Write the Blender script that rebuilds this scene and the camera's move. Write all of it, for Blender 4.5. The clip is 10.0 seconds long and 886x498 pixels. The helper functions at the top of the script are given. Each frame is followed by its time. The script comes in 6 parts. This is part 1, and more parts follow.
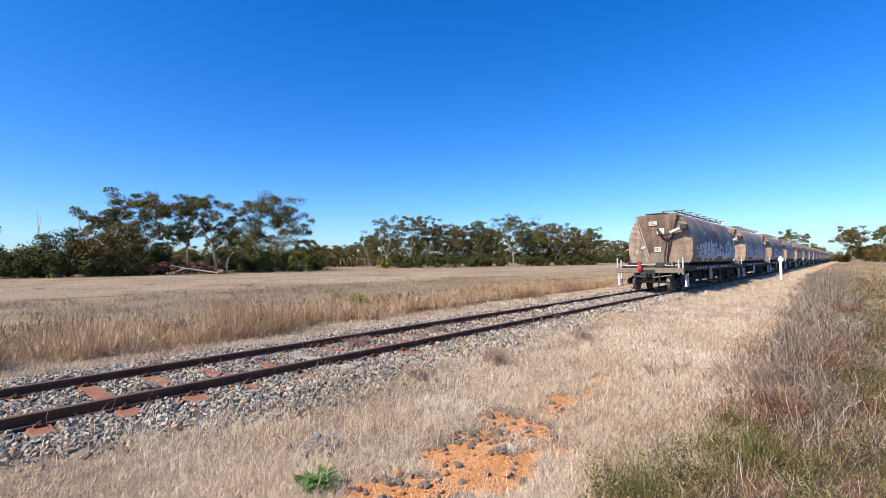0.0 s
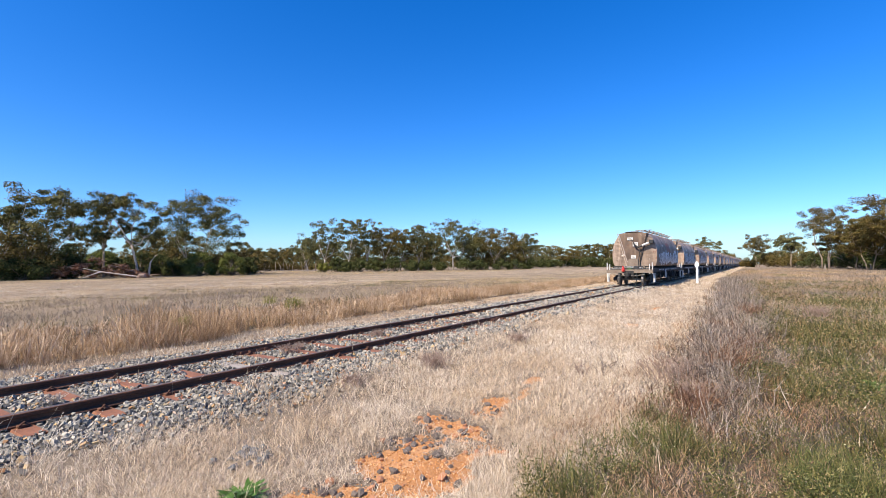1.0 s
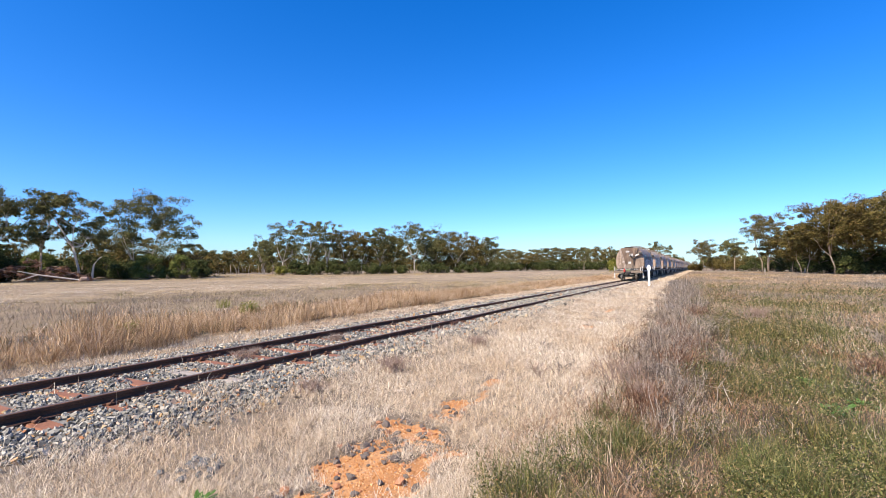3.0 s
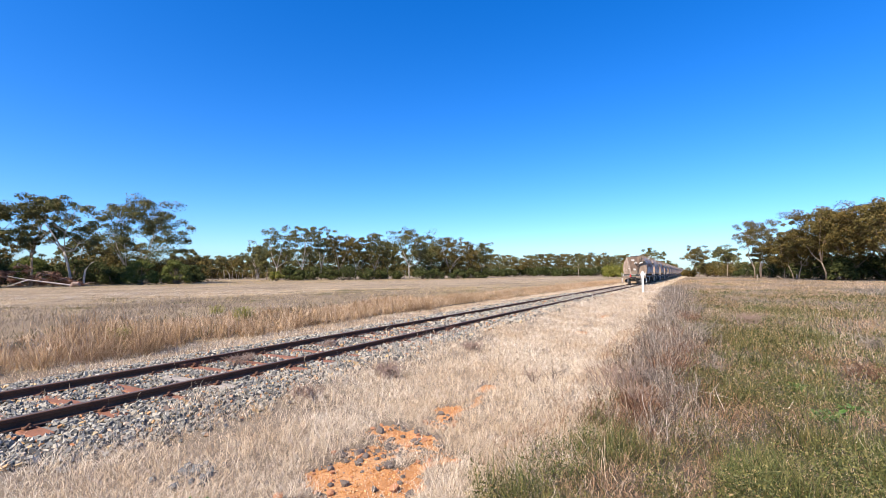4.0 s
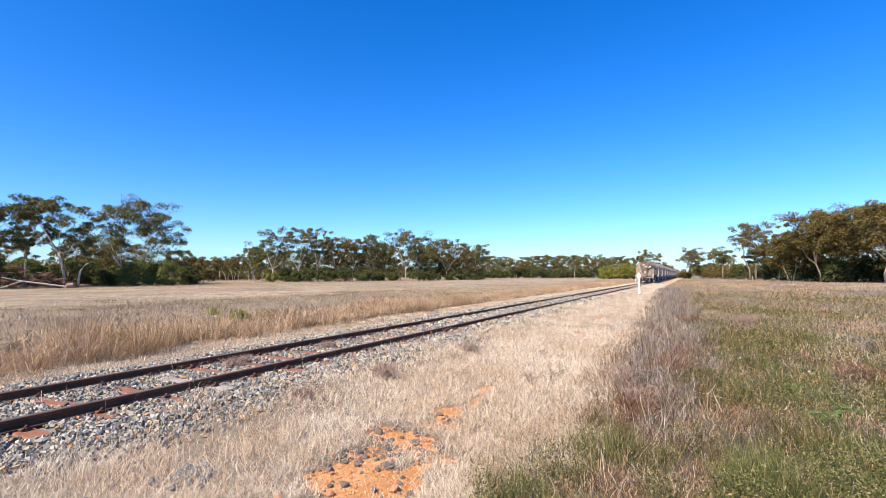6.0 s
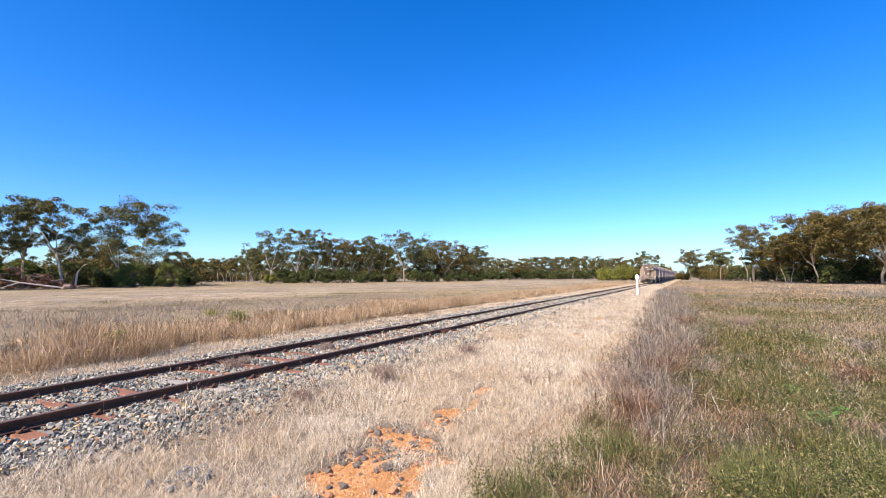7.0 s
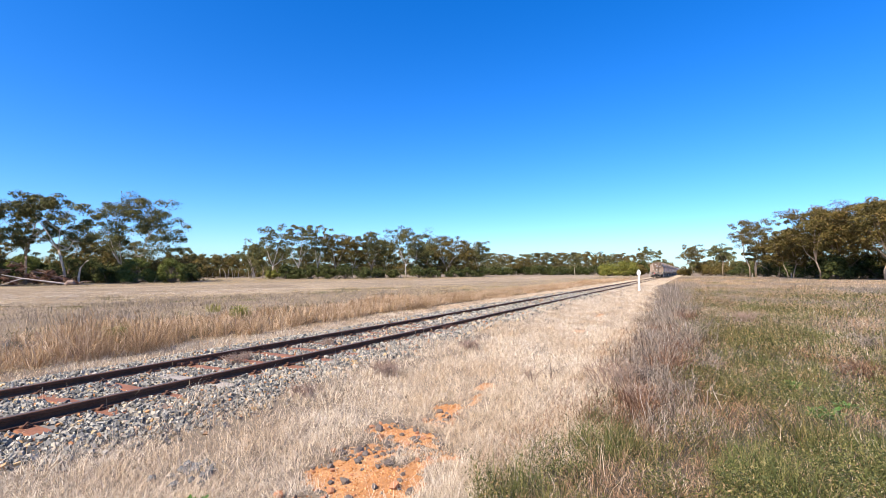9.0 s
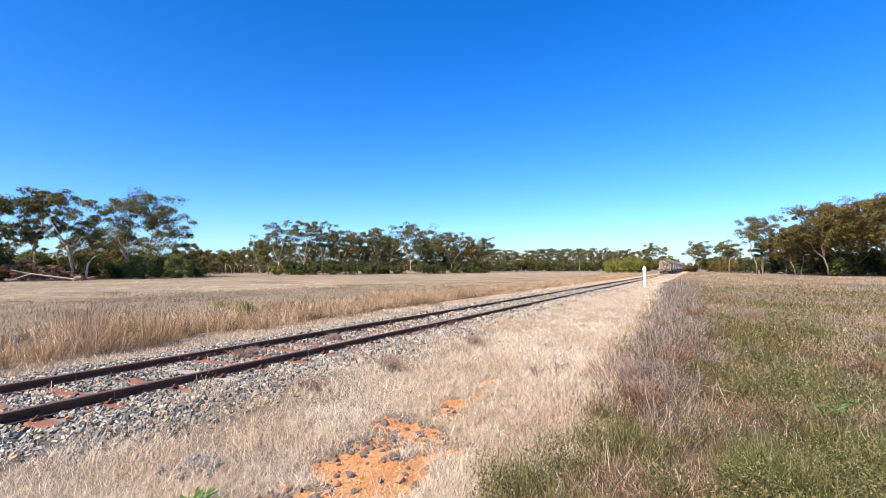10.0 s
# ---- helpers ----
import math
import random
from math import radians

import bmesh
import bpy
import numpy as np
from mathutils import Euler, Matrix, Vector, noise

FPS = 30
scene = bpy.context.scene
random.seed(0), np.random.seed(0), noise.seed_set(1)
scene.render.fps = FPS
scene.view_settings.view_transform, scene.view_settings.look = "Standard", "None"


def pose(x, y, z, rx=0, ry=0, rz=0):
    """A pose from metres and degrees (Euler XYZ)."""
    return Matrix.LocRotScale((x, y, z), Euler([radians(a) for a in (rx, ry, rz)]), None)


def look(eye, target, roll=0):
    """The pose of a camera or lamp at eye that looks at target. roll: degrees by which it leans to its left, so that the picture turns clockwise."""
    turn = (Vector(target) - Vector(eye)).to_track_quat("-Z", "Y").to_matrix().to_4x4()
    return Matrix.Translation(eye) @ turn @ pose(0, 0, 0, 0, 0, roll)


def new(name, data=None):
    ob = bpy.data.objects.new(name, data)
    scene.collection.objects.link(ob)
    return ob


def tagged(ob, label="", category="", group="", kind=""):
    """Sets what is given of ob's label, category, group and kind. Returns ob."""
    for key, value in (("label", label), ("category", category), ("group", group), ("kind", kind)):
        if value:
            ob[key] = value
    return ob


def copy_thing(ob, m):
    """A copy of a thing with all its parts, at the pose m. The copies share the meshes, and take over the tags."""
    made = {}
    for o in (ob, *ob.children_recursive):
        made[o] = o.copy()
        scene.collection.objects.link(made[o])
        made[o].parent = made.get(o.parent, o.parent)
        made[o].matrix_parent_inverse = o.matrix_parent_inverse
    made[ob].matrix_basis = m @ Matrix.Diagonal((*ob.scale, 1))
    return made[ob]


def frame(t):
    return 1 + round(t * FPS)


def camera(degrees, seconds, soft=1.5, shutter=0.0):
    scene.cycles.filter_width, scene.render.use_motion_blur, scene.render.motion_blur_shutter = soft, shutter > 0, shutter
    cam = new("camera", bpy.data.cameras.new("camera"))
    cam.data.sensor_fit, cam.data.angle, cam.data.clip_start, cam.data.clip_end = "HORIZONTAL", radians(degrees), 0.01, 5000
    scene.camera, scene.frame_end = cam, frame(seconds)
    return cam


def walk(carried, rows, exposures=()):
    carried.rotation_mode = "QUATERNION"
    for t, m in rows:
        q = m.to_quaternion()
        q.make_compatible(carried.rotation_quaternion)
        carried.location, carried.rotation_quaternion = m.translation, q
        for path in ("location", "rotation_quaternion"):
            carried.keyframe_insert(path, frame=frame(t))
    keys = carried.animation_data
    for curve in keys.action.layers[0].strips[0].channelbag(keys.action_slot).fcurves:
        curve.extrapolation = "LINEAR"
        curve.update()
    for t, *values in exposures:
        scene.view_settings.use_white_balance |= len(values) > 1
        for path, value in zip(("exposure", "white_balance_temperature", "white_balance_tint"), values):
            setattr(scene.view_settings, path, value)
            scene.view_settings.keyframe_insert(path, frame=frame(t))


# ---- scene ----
cam = camera(86.7, 10.0, soft=0.3)
PATH = [
    (0.0, -0.028, -0.000, 1.698, 40.74, 1.68, 0.72),
    (0.5, -0.010, 0.015, 1.699, 36.31, 2.01, 0.54),
    (1.0, -0.007, 0.019, 1.698, 33.45, 2.08, 0.54),
    (1.5, 0.002, 0.018, 1.699, 31.54, 1.97, 0.52),
    (2.0, 0.008, 0.025, 1.697, 30.26, 2.00, 0.52),
    (2.5, 0.013, 0.022, 1.700, 29.38, 2.12, 0.50),
    (4.0, 0.027, 0.001, 1.703, 28.10, 3.11, 0.37),
    (4.5, 0.024, -0.006, 1.703, 28.02, 3.18, 0.32),
    (5.0, 0.018, -0.006, 1.702, 27.97, 3.16, 0.30),
    (5.5, 0.010, -0.013, 1.699, 27.83, 3.20, 0.33),
    (7.0, 0.006, -0.030, 1.698, 27.48, 3.47, 0.31),
    (7.5, 0.008, -0.031, 1.702, 27.44, 3.39, 0.38),
    (8.0, 0.009, -0.026, 1.704, 27.51, 3.34, 0.38),
    (8.5, 0.010, -0.019, 1.704, 27.60, 3.18, 0.43),
    (9.0, 0.006, -0.020, 1.699, 27.68, 2.95, 0.34),
    (9.5, 0.007, -0.022, 1.694, 27.99, 2.73, 0.30),
    (10.0, 0.003, -0.024, 1.692, 28.26, 2.48, 0.25),
]
walk(cam, [(t, pose(x, y, z, 90 + pitch, roll, yaw)) for t, x, y, z, yaw, pitch, roll in PATH],
     exposures=[(0.0, 0.78), (1.0, 0.85), (2.5, 0.93), (4.5, 0.99), (10.0, 1.03)])

# ---- light ----
SUN_ELEVATION, SUN_AZIMUTH = 46.0, 194.0      # azimuth clockwise from +Y
world = bpy.data.worlds.new("sky")
scene.world = world
world.use_nodes = True
wn = world.node_tree.nodes
sky = wn.new("ShaderNodeTexSky")
sky.sky_type, sky.sun_disc = "NISHITA", False
sky.sun_elevation, sky.sun_rotation = radians(SUN_ELEVATION), radians(SUN_AZIMUTH)
sky.air_density, sky.dust_density, sky.ozone_density, sky.altitude = 1.0, 0.8, 3.0, 300
tone = wn.new("ShaderNodeHueSaturation")
tone.inputs["Saturation"].default_value = 1.42
tint = wn.new("ShaderNodeMix")
tint.data_type, tint.blend_type = "RGBA", "MULTIPLY"
tint.inputs[0].default_value, tint.inputs[7].default_value = 1.0, (0.75, 0.955, 1.30, 1)
world.node_tree.links.new(sky.outputs[0], tone.inputs["Color"])
world.node_tree.links.new(tone.outputs[0], tint.inputs[6])
world.node_tree.links.new(tint.outputs[2], wn["Background"].inputs[0])
wn["Background"].inputs[1].default_value = 0.095
sun = new("sun", bpy.data.lights.new("sun", "SUN"))
sun.data.energy, sun.data.angle, sun.data.color = 5.0, radians(0.5), (1.0, 0.90, 0.76)
a, e = radians(SUN_AZIMUTH), radians(SUN_ELEVATION)
to_sun = Vector((math.sin(a) * math.cos(e), math.cos(a) * math.cos(e), math.sin(e)))
sun.matrix_world = look(to_sun * 50, (0, 0, 0))


# ---- materials ----
def ramp(nt, fac, stops):
    r = nt.nodes.new("ShaderNodeValToRGB")
    while len(r.color_ramp.elements) < len(stops):
        r.color_ramp.elements.new(0.5)
    for el, (p, c) in zip(r.color_ramp.elements, stops):
        el.position, el.color = p, (*c, 1)
    nt.links.new(fac, r.inputs[0])
    return r.outputs[0]


def noise_fac(nt, scale, detail=4, stretch=(1, 1, 1), where="Object", rough=0.6):
    co = nt.nodes.new("ShaderNodeTexCoord")
    mp = nt.nodes.new("ShaderNodeMapping")
    mp.inputs["Scale"].default_value = stretch
    n = nt.nodes.new("ShaderNodeTexNoise")
    n.inputs["Scale"].default_value, n.inputs["Detail"].default_value, n.inputs["Roughness"].default_value = scale, detail, rough
    nt.links.new(co.outputs[where], mp.inputs[0])
    nt.links.new(mp.outputs[0], n.inputs["Vector"])
    return n.outputs["Fac"]


def mixed(nt, fac, a, b, mode="MIX"):
    m = nt.nodes.new("ShaderNodeMix")
    m.data_type, m.blend_type = "RGBA", mode
    for k, v in ((0, fac), (6, a), (7, b)):
        if isinstance(v, (int, float)):
            m.inputs[k].default_value = v
        elif isinstance(v, tuple):
            m.inputs[k].default_value = (*v, 1)
        else:
            nt.links.new(v, m.inputs[k])
    return m.outputs[2]


def start(name, rough=0.7, metal=0.0):
    m = bpy.data.materials.new(name)
    m.use_nodes = True
    p = m.node_tree.nodes["Principled BSDF"]
    p.inputs["Roughness"].default_value, p.inputs["Metallic"].default_value = rough, metal
    return m, m.node_tree, p


def bumped(nt, p, fac, strength, distance):
    b = nt.nodes.new("ShaderNodeBump")
    b.inputs["Strength"].default_value, b.inputs["Distance"].default_value = strength, distance
    nt.links.new(fac, b.inputs["Height"])
    nt.links.new(b.outputs[0], p.inputs["Normal"])


def worn(name, dark, light, scale=3.0, fine=40.0, rough=0.7, metal=0.0, stretch=(1, 1, 1), bump=0.004, patch=None, patch_at=0.6):
    """Two-tone surface: coarse stains, fine grain, relief, and if given patches of a third colour."""
    m, nt, p = start(name, rough, metal)
    big, small = noise_fac(nt, scale, 6, stretch), noise_fac(nt, fine, 4)
    c = ramp(nt, big, [(0.3, dark), (0.7, light)])
    c = mixed(nt, 0.35, c, ramp(nt, small, [(0.3, tuple(v * 0.6 for v in dark)), (0.7, tuple(min(1, v * 1.25) for v in light))]))
    if patch:
        k = ramp(nt, noise_fac(nt, scale * 1.7, 6), [(patch_at, (0, 0, 0)), (patch_at + 0.08, (1, 1, 1))])
        c = mixed(nt, k, c, patch)
    nt.links.new(c, p.inputs["Base Color"])
    bumped(nt, p, small, 0.5, bump)
    return m


def by_island(name, stops, rough=0.8, through_light=0.0, patchy=None, patch_scale=0.3, gloss=0.25):
    """Colour by separate piece; through_light lets thin blades and leaves pass some sun; patchy shifts the tint over the plan."""
    m, nt, p = start(name, rough)
    g = nt.nodes.new("ShaderNodeNewGeometry")
    c = ramp(nt, g.outputs["Random Per Island"], stops)
    if patchy:
        k = ramp(nt, noise_fac(nt, patch_scale, 3), [(0.4, (0, 0, 0)), (0.62, (1, 1, 1))])
        c = mixed(nt, k, c, mixed(nt, 1.0, c, patchy, "MULTIPLY"))
    nt.links.new(c, p.inputs["Base Color"])
    p.inputs["Specular IOR Level"].default_value = gloss
    if through_light:
        t = nt.nodes.new("ShaderNodeBsdfTranslucent")
        nt.links.new(c, t.inputs[0])
        s = nt.nodes.new("ShaderNodeMixShader")
        s.inputs[0].default_value = through_light
        nt.links.new(p.outputs[0], s.inputs[1])
        nt.links.new(t.outputs[0], s.inputs[2])
        nt.links.new(s.outputs[0], nt.nodes["Material Output"].inputs[0])
    return m


def tank_steel(name, shade=(1.12, 1.03, 0.93)):
    """Dirty brown-grey painted steel: vertical streaks, road dust, rust spots; each wagon a little different."""
    m, nt, p = start(name, 0.62, 0.0)
    streak = noise_fac(nt, 1.0, 7, (3.0, 3.0, 0.35))
    c = ramp(nt, streak, [(0.3, (0.085, 0.062, 0.046)), (0.5, (0.165, 0.125, 0.096)), (0.7, (0.32, 0.255, 0.200))])
    c = mixed(nt, ramp(nt, noise_fac(nt, 0.55, 5), [(0.42, (0, 0, 0)), (0.64, (0.75, 0.75, 0.75))]), c, (0.43, 0.345, 0.275))
    c = mixed(nt, ramp(nt, noise_fac(nt, 2.1, 8), [(0.60, (0, 0, 0)), (0.67, (1, 1, 1))]), c, (0.19, 0.075, 0.034))
    c = mixed(nt, ramp(nt, noise_fac(nt, 1.9, 9), [(0.62, (0, 0, 0)), (0.65, (1, 1, 1))]), c, (0.60, 0.56, 0.51))
    c = mixed(nt, 1.0, c, shade, "MULTIPLY")
    info = nt.nodes.new("ShaderNodeObjectInfo")
    c = mixed(nt, 1.0, c, ramp(nt, info.outputs["Random"], [(0.0, (0.8, 0.77, 0.75)), (1.0, (1.2, 1.17, 1.15))]), "MULTIPLY")
    nt.links.new(c, p.inputs["Base Color"])
    bumped(nt, p, noise_fac(nt, 3.0, 5), 0.25, 0.02)
    return m


TANK = tank_steel("dirty_tank_steel")
TANK_RUSTY = tank_steel("rust_stained_tank_steel", (0.80, 0.69, 0.60))
TANK_PALE = tank_steel("pale_tank_steel", (1.36, 1.29, 1.21))
FRAME = worn("dark_frame_steel", (0.014, 0.011, 0.011), (0.043, 0.035, 0.029), 3, 30, 0.75)
DUSTY = worn("dusty_beam_steel", (0.10, 0.072, 0.050), (0.24, 0.18, 0.13), 3, 30, 0.75, patch=(0.14, 0.06, 0.03), patch_at=0.6)
BOGIE = worn("bogie_iron", (0.009, 0.007, 0.006), (0.030, 0.026, 0.021), 5, 40, 0.8)
WHEEL = worn("wheel_steel", (0.10, 0.085, 0.07), (0.32, 0.28, 0.24), 4, 30, 0.5, 0.5)
PALE = worn("worn_white_paint", (0.42, 0.40, 0.37), (0.66, 0.64, 0.60), 6, 50, 0.6, patch=(0.2, 0.12, 0.07), patch_at=0.68)
TAN = worn("dusty_tan_paint", (0.30, 0.23, 0.18), (0.50, 0.41, 0.34), 5, 40, 0.7)
WHITE = worn("white_post_paint", (0.70, 0.70, 0.69), (0.84, 0.84, 0.83), 3, 40, 0.5)
BLACK = worn("black_rubber", (0.010, 0.010, 0.010), (0.035, 0.033, 0.03), 6, 40, 0.6)
RED = worn("red_lamp_plastic", (0.42, 0.02, 0.015), (0.62, 0.04, 0.03), 5, 50, 0.35)
GREEN = worn("green_paint", (0.05, 0.13, 0.03), (0.10, 0.22, 0.05), 5, 50, 0.5)
SPRAY = worn("white_spray_paint", (0.58, 0.57, 0.57), (0.88, 0.88, 0.88), 2, 20, 0.55, patch=(0.44, 0.46, 0.50), patch_at=0.60)
SPRAY_GREY = worn("dark_spray_paint", (0.045, 0.045, 0.05), (0.14, 0.14, 0.15), 4, 20, 0.5)
SPRAY_RED = worn("rust_red_spray_paint", (0.22, 0.06, 0.03), (0.36, 0.11, 0.06), 4, 20, 0.6)
RAIL = worn("rusty_rail_steel", (0.054, 0.022, 0.011), (0.142, 0.058, 0.029), 2.5, 60, 0.9)
RAIL_TOP = worn("rail_running_steel", (0.07, 0.045, 0.035), (0.16, 0.11, 0.085), 3, 60, 0.6, 0.3)
SLEEPER = worn("rusted_steel_sleeper", (0.125, 0.045, 0.023), (0.266, 0.110, 0.056), 5, 70, 0.85, patch=(0.078, 0.045, 0.033), patch_at=0.62)
TIMBER = worn("weathered_timber", (0.16, 0.13, 0.105), (0.36, 0.31, 0.26), 3, 50, 0.9, stretch=(0.4, 5, 3))
STONE = by_island("ballast_stone", [(0.0, (0.080, 0.075, 0.069)), (0.3, (0.161, 0.150, 0.129)), (0.6, (0.263, 0.241, 0.199)), (0.86, (0.409, 0.364, 0.293)), (0.92, (0.428, 0.298, 0.145)), (0.97, (0.320, 0.135, 0.058)), (1.0, (0.536, 0.472, 0.369))], 0.8)
DARK_STONE = worn("dark_loose_rock", (0.058, 0.046, 0.038), (0.173, 0.132, 0.104), 12, 90, 0.85, bump=0.003)
GREY_ROCK = worn("blue_grey_rock", (0.060, 0.058, 0.056), (0.175, 0.168, 0.158), 12, 90, 0.8, bump=0.003)
RED_STONE = worn("orange_loose_rock", (0.26, 0.10, 0.04), (0.46, 0.22, 0.11), 12, 90, 0.85, bump=0.003)
BARK = worn("pale_gum_bark", (0.230, 0.184, 0.144), (0.575, 0.494, 0.414), 0.9, 8, 0.85, stretch=(1, 1, 0.4))
DARK_BARK = worn("brown_bark", (0.09, 0.065, 0.05), (0.24, 0.18, 0.14), 0.9, 8, 0.9, stretch=(1, 1, 0.4))
TAN_BARK = worn("tan_gum_bark", (0.15, 0.105, 0.075), (0.44, 0.33, 0.24), 0.9, 8, 0.88, stretch=(1, 1, 0.4))
DEAD_WOOD = worn("dead_wood", (0.16, 0.10, 0.075), (0.36, 0.25, 0.19), 1.5, 10, 0.9)
LEAF = by_island("gum_leaf", [(0.0, (0.052, 0.058, 0.020)), (0.5, (0.102, 0.102, 0.036)), (0.88, (0.167, 0.148, 0.055)), (1.0, (0.232, 0.183, 0.080))], 0.7, 0.03, (0.95, 0.85, 0.72), 0.12, 0.12)
LEAF_OLIVE = by_island("olive_leaf", [(0.0, (0.052, 0.045, 0.014)), (0.5, (0.106, 0.086, 0.026)), (0.9, (0.173, 0.125, 0.041)), (1.0, (0.216, 0.143, 0.056))], 0.75, 0.03, (1.0, 0.88, 0.75), 0.12, 0.1)
LEAF_DARK = by_island("dark_shrub_leaf", [(0.0, (0.020, 0.027, 0.008)), (0.6, (0.050, 0.058, 0.017)), (1.0, (0.104, 0.104, 0.032))], 0.75, 0.02, gloss=0.1)
LEAF_YELLOW = by_island("yellow_green_leaf", [(0.0, (0.091, 0.102, 0.016)), (0.6, (0.174, 0.168, 0.025)), (1.0, (0.265, 0.224, 0.041))], 0.6, 0.2)
LEAF_BUSH = by_island("light_bush_leaf", [(0.0, (0.048, 0.062, 0.014)), (0.5, (0.098, 0.112, 0.026)), (1.0, (0.175, 0.170, 0.048))], 0.75, 0.06, gloss=0.1)
LEAF_DEAD = by_island("dead_leaf", [(0.0, (0.104, 0.047, 0.025)), (0.6, (0.221, 0.105, 0.060)), (1.0, (0.364, 0.200, 0.119))], 0.85, 0.1)
STRAW = by_island("dry_straw", [(0.0, (0.347, 0.253, 0.167)), (0.3, (0.548, 0.432, 0.310)), (0.7, (0.695, 0.575, 0.433)), (1.0, (0.787, 0.686, 0.553))], 0.6, 0.08, (0.84, 0.77, 0.69), 0.5)
TALL = by_island("tall_brown_grass", [(0.0, (0.240, 0.151, 0.075)), (0.4, (0.414, 0.274, 0.158)), (0.8, (0.581, 0.411, 0.261)), (1.0, (0.726, 0.558, 0.414))], 0.75, 0.08, (0.70, 0.64, 0.56), 0.25)
TWIG = by_island("grey_brown_twig", [(0.0, (0.055, 0.042, 0.034)), (0.4, (0.150, 0.118, 0.096)), (0.75, (0.305, 0.250, 0.208)), (1.0, (0.560, 0.480, 0.400))], 0.85, 0.05, (0.900, 0.82, 0.72), 0.4)
GREY_STALK = by_island("grey_stalk", [(0.0, (0.079, 0.061, 0.048)), (0.5, (0.214, 0.167, 0.133)), (1.0, (0.427, 0.347, 0.282))], 0.85, 0.05, (0.86, 0.84, 0.72), 0.3)
BROWN_TWIG = by_island("brown_twig", [(0.0, (0.053, 0.026, 0.016)), (0.45, (0.140, 0.073, 0.043)), (0.8, (0.269, 0.156, 0.096)), (1.0, (0.468, 0.311, 0.202))], 0.85, 0.05, (0.900, 0.752, 0.576), 0.4)
LITTER = by_island("brown_litter", [(0.0, (0.112, 0.060, 0.032)), (0.4, (0.245, 0.147, 0.086)), (0.75, (0.401, 0.263, 0.165)), (1.0, (0.612, 0.445, 0.297))], 0.8, 0.06, (0.780, 0.642, 0.510), 0.5)
SEED = by_island("pale_seed_head", [(0.0, (0.52, 0.46, 0.26)), (1.0, (0.78, 0.74, 0.58))], 0.7, 0.1)
FIELD = by_island("field_grass", [(0.0, (0.292, 0.199, 0.101)), (0.5, (0.512, 0.374, 0.202)), (0.9, (0.748, 0.567, 0.327)), (1.0, (0.208, 0.207, 0.068))], 0.8, 0.1, (0.900, 0.900, 0.757), 0.1)
BANK_WEED = by_island("bank_weed", [(0.0, (0.045, 0.035, 0.016)), (0.5, (0.110, 0.088, 0.034)), (1.0, (0.220, 0.180, 0.080))], 0.7, 0.08)
WEED = by_island("green_weed", [(0.0, (0.028, 0.037, 0.008)), (0.4, (0.071, 0.084, 0.021)), (0.75, (0.150, 0.150, 0.043)), (0.92, (0.256, 0.216, 0.084)), (1.0, (0.397, 0.268, 0.166))], 0.6, 0.06, (0.92, 0.70, 0.68), 0.5)
BROADLEAF = by_island("bright_green_leaf", [(0.0, (0.045, 0.100, 0.016)), (1.0, (0.120, 0.215, 0.040))], 0.5, 0.18)


def soil(name, a, b, c, scale=0.4, rough=0.95):
    m, nt, p = start(name, rough)
    k = ramp(nt, noise_fac(nt, scale, 6), [(0.32, a), (0.5, b), (0.68, c)])
    g = noise_fac(nt, 45.0, 5)
    k = mixed(nt, 0.45, k, mixed(nt, 1.0, k, ramp(nt, g, [(0.3, (0.45, 0.42, 0.4)), (0.7, (1.5, 1.5, 1.5))]), "MULTIPLY"))
    nt.links.new(k, p.inputs["Base Color"])
    bumped(nt, p, g, 0.7, 0.02)
    return m


GROUND_STRAW = soil("straw_litter", (0.115, 0.081, 0.052), (0.173, 0.132, 0.090), (0.241, 0.194, 0.139))
GROUND_DIRT = soil("orange_dirt", (0.325, 0.138, 0.046), (0.400, 0.190, 0.070), (0.480, 0.258, 0.116), 2.5)
# weedy soil, its colour darkened to stand for the shade between plants
GROUND_WEED_SHADE = soil("shaded_weedy_soil", (0.029, 0.023, 0.012), (0.050, 0.036, 0.021), (0.083, 0.062, 0.038), 0.8)
GROUND_FIELD = soil("field_litter", (0.138, 0.096, 0.053), (0.210, 0.150, 0.084), (0.298, 0.220, 0.128), 0.12)
GROUND_BALLAST = soil("ballast_bed", (0.07, 0.065, 0.06), (0.13, 0.12, 0.11), (0.2, 0.185, 0.165), 3.0)


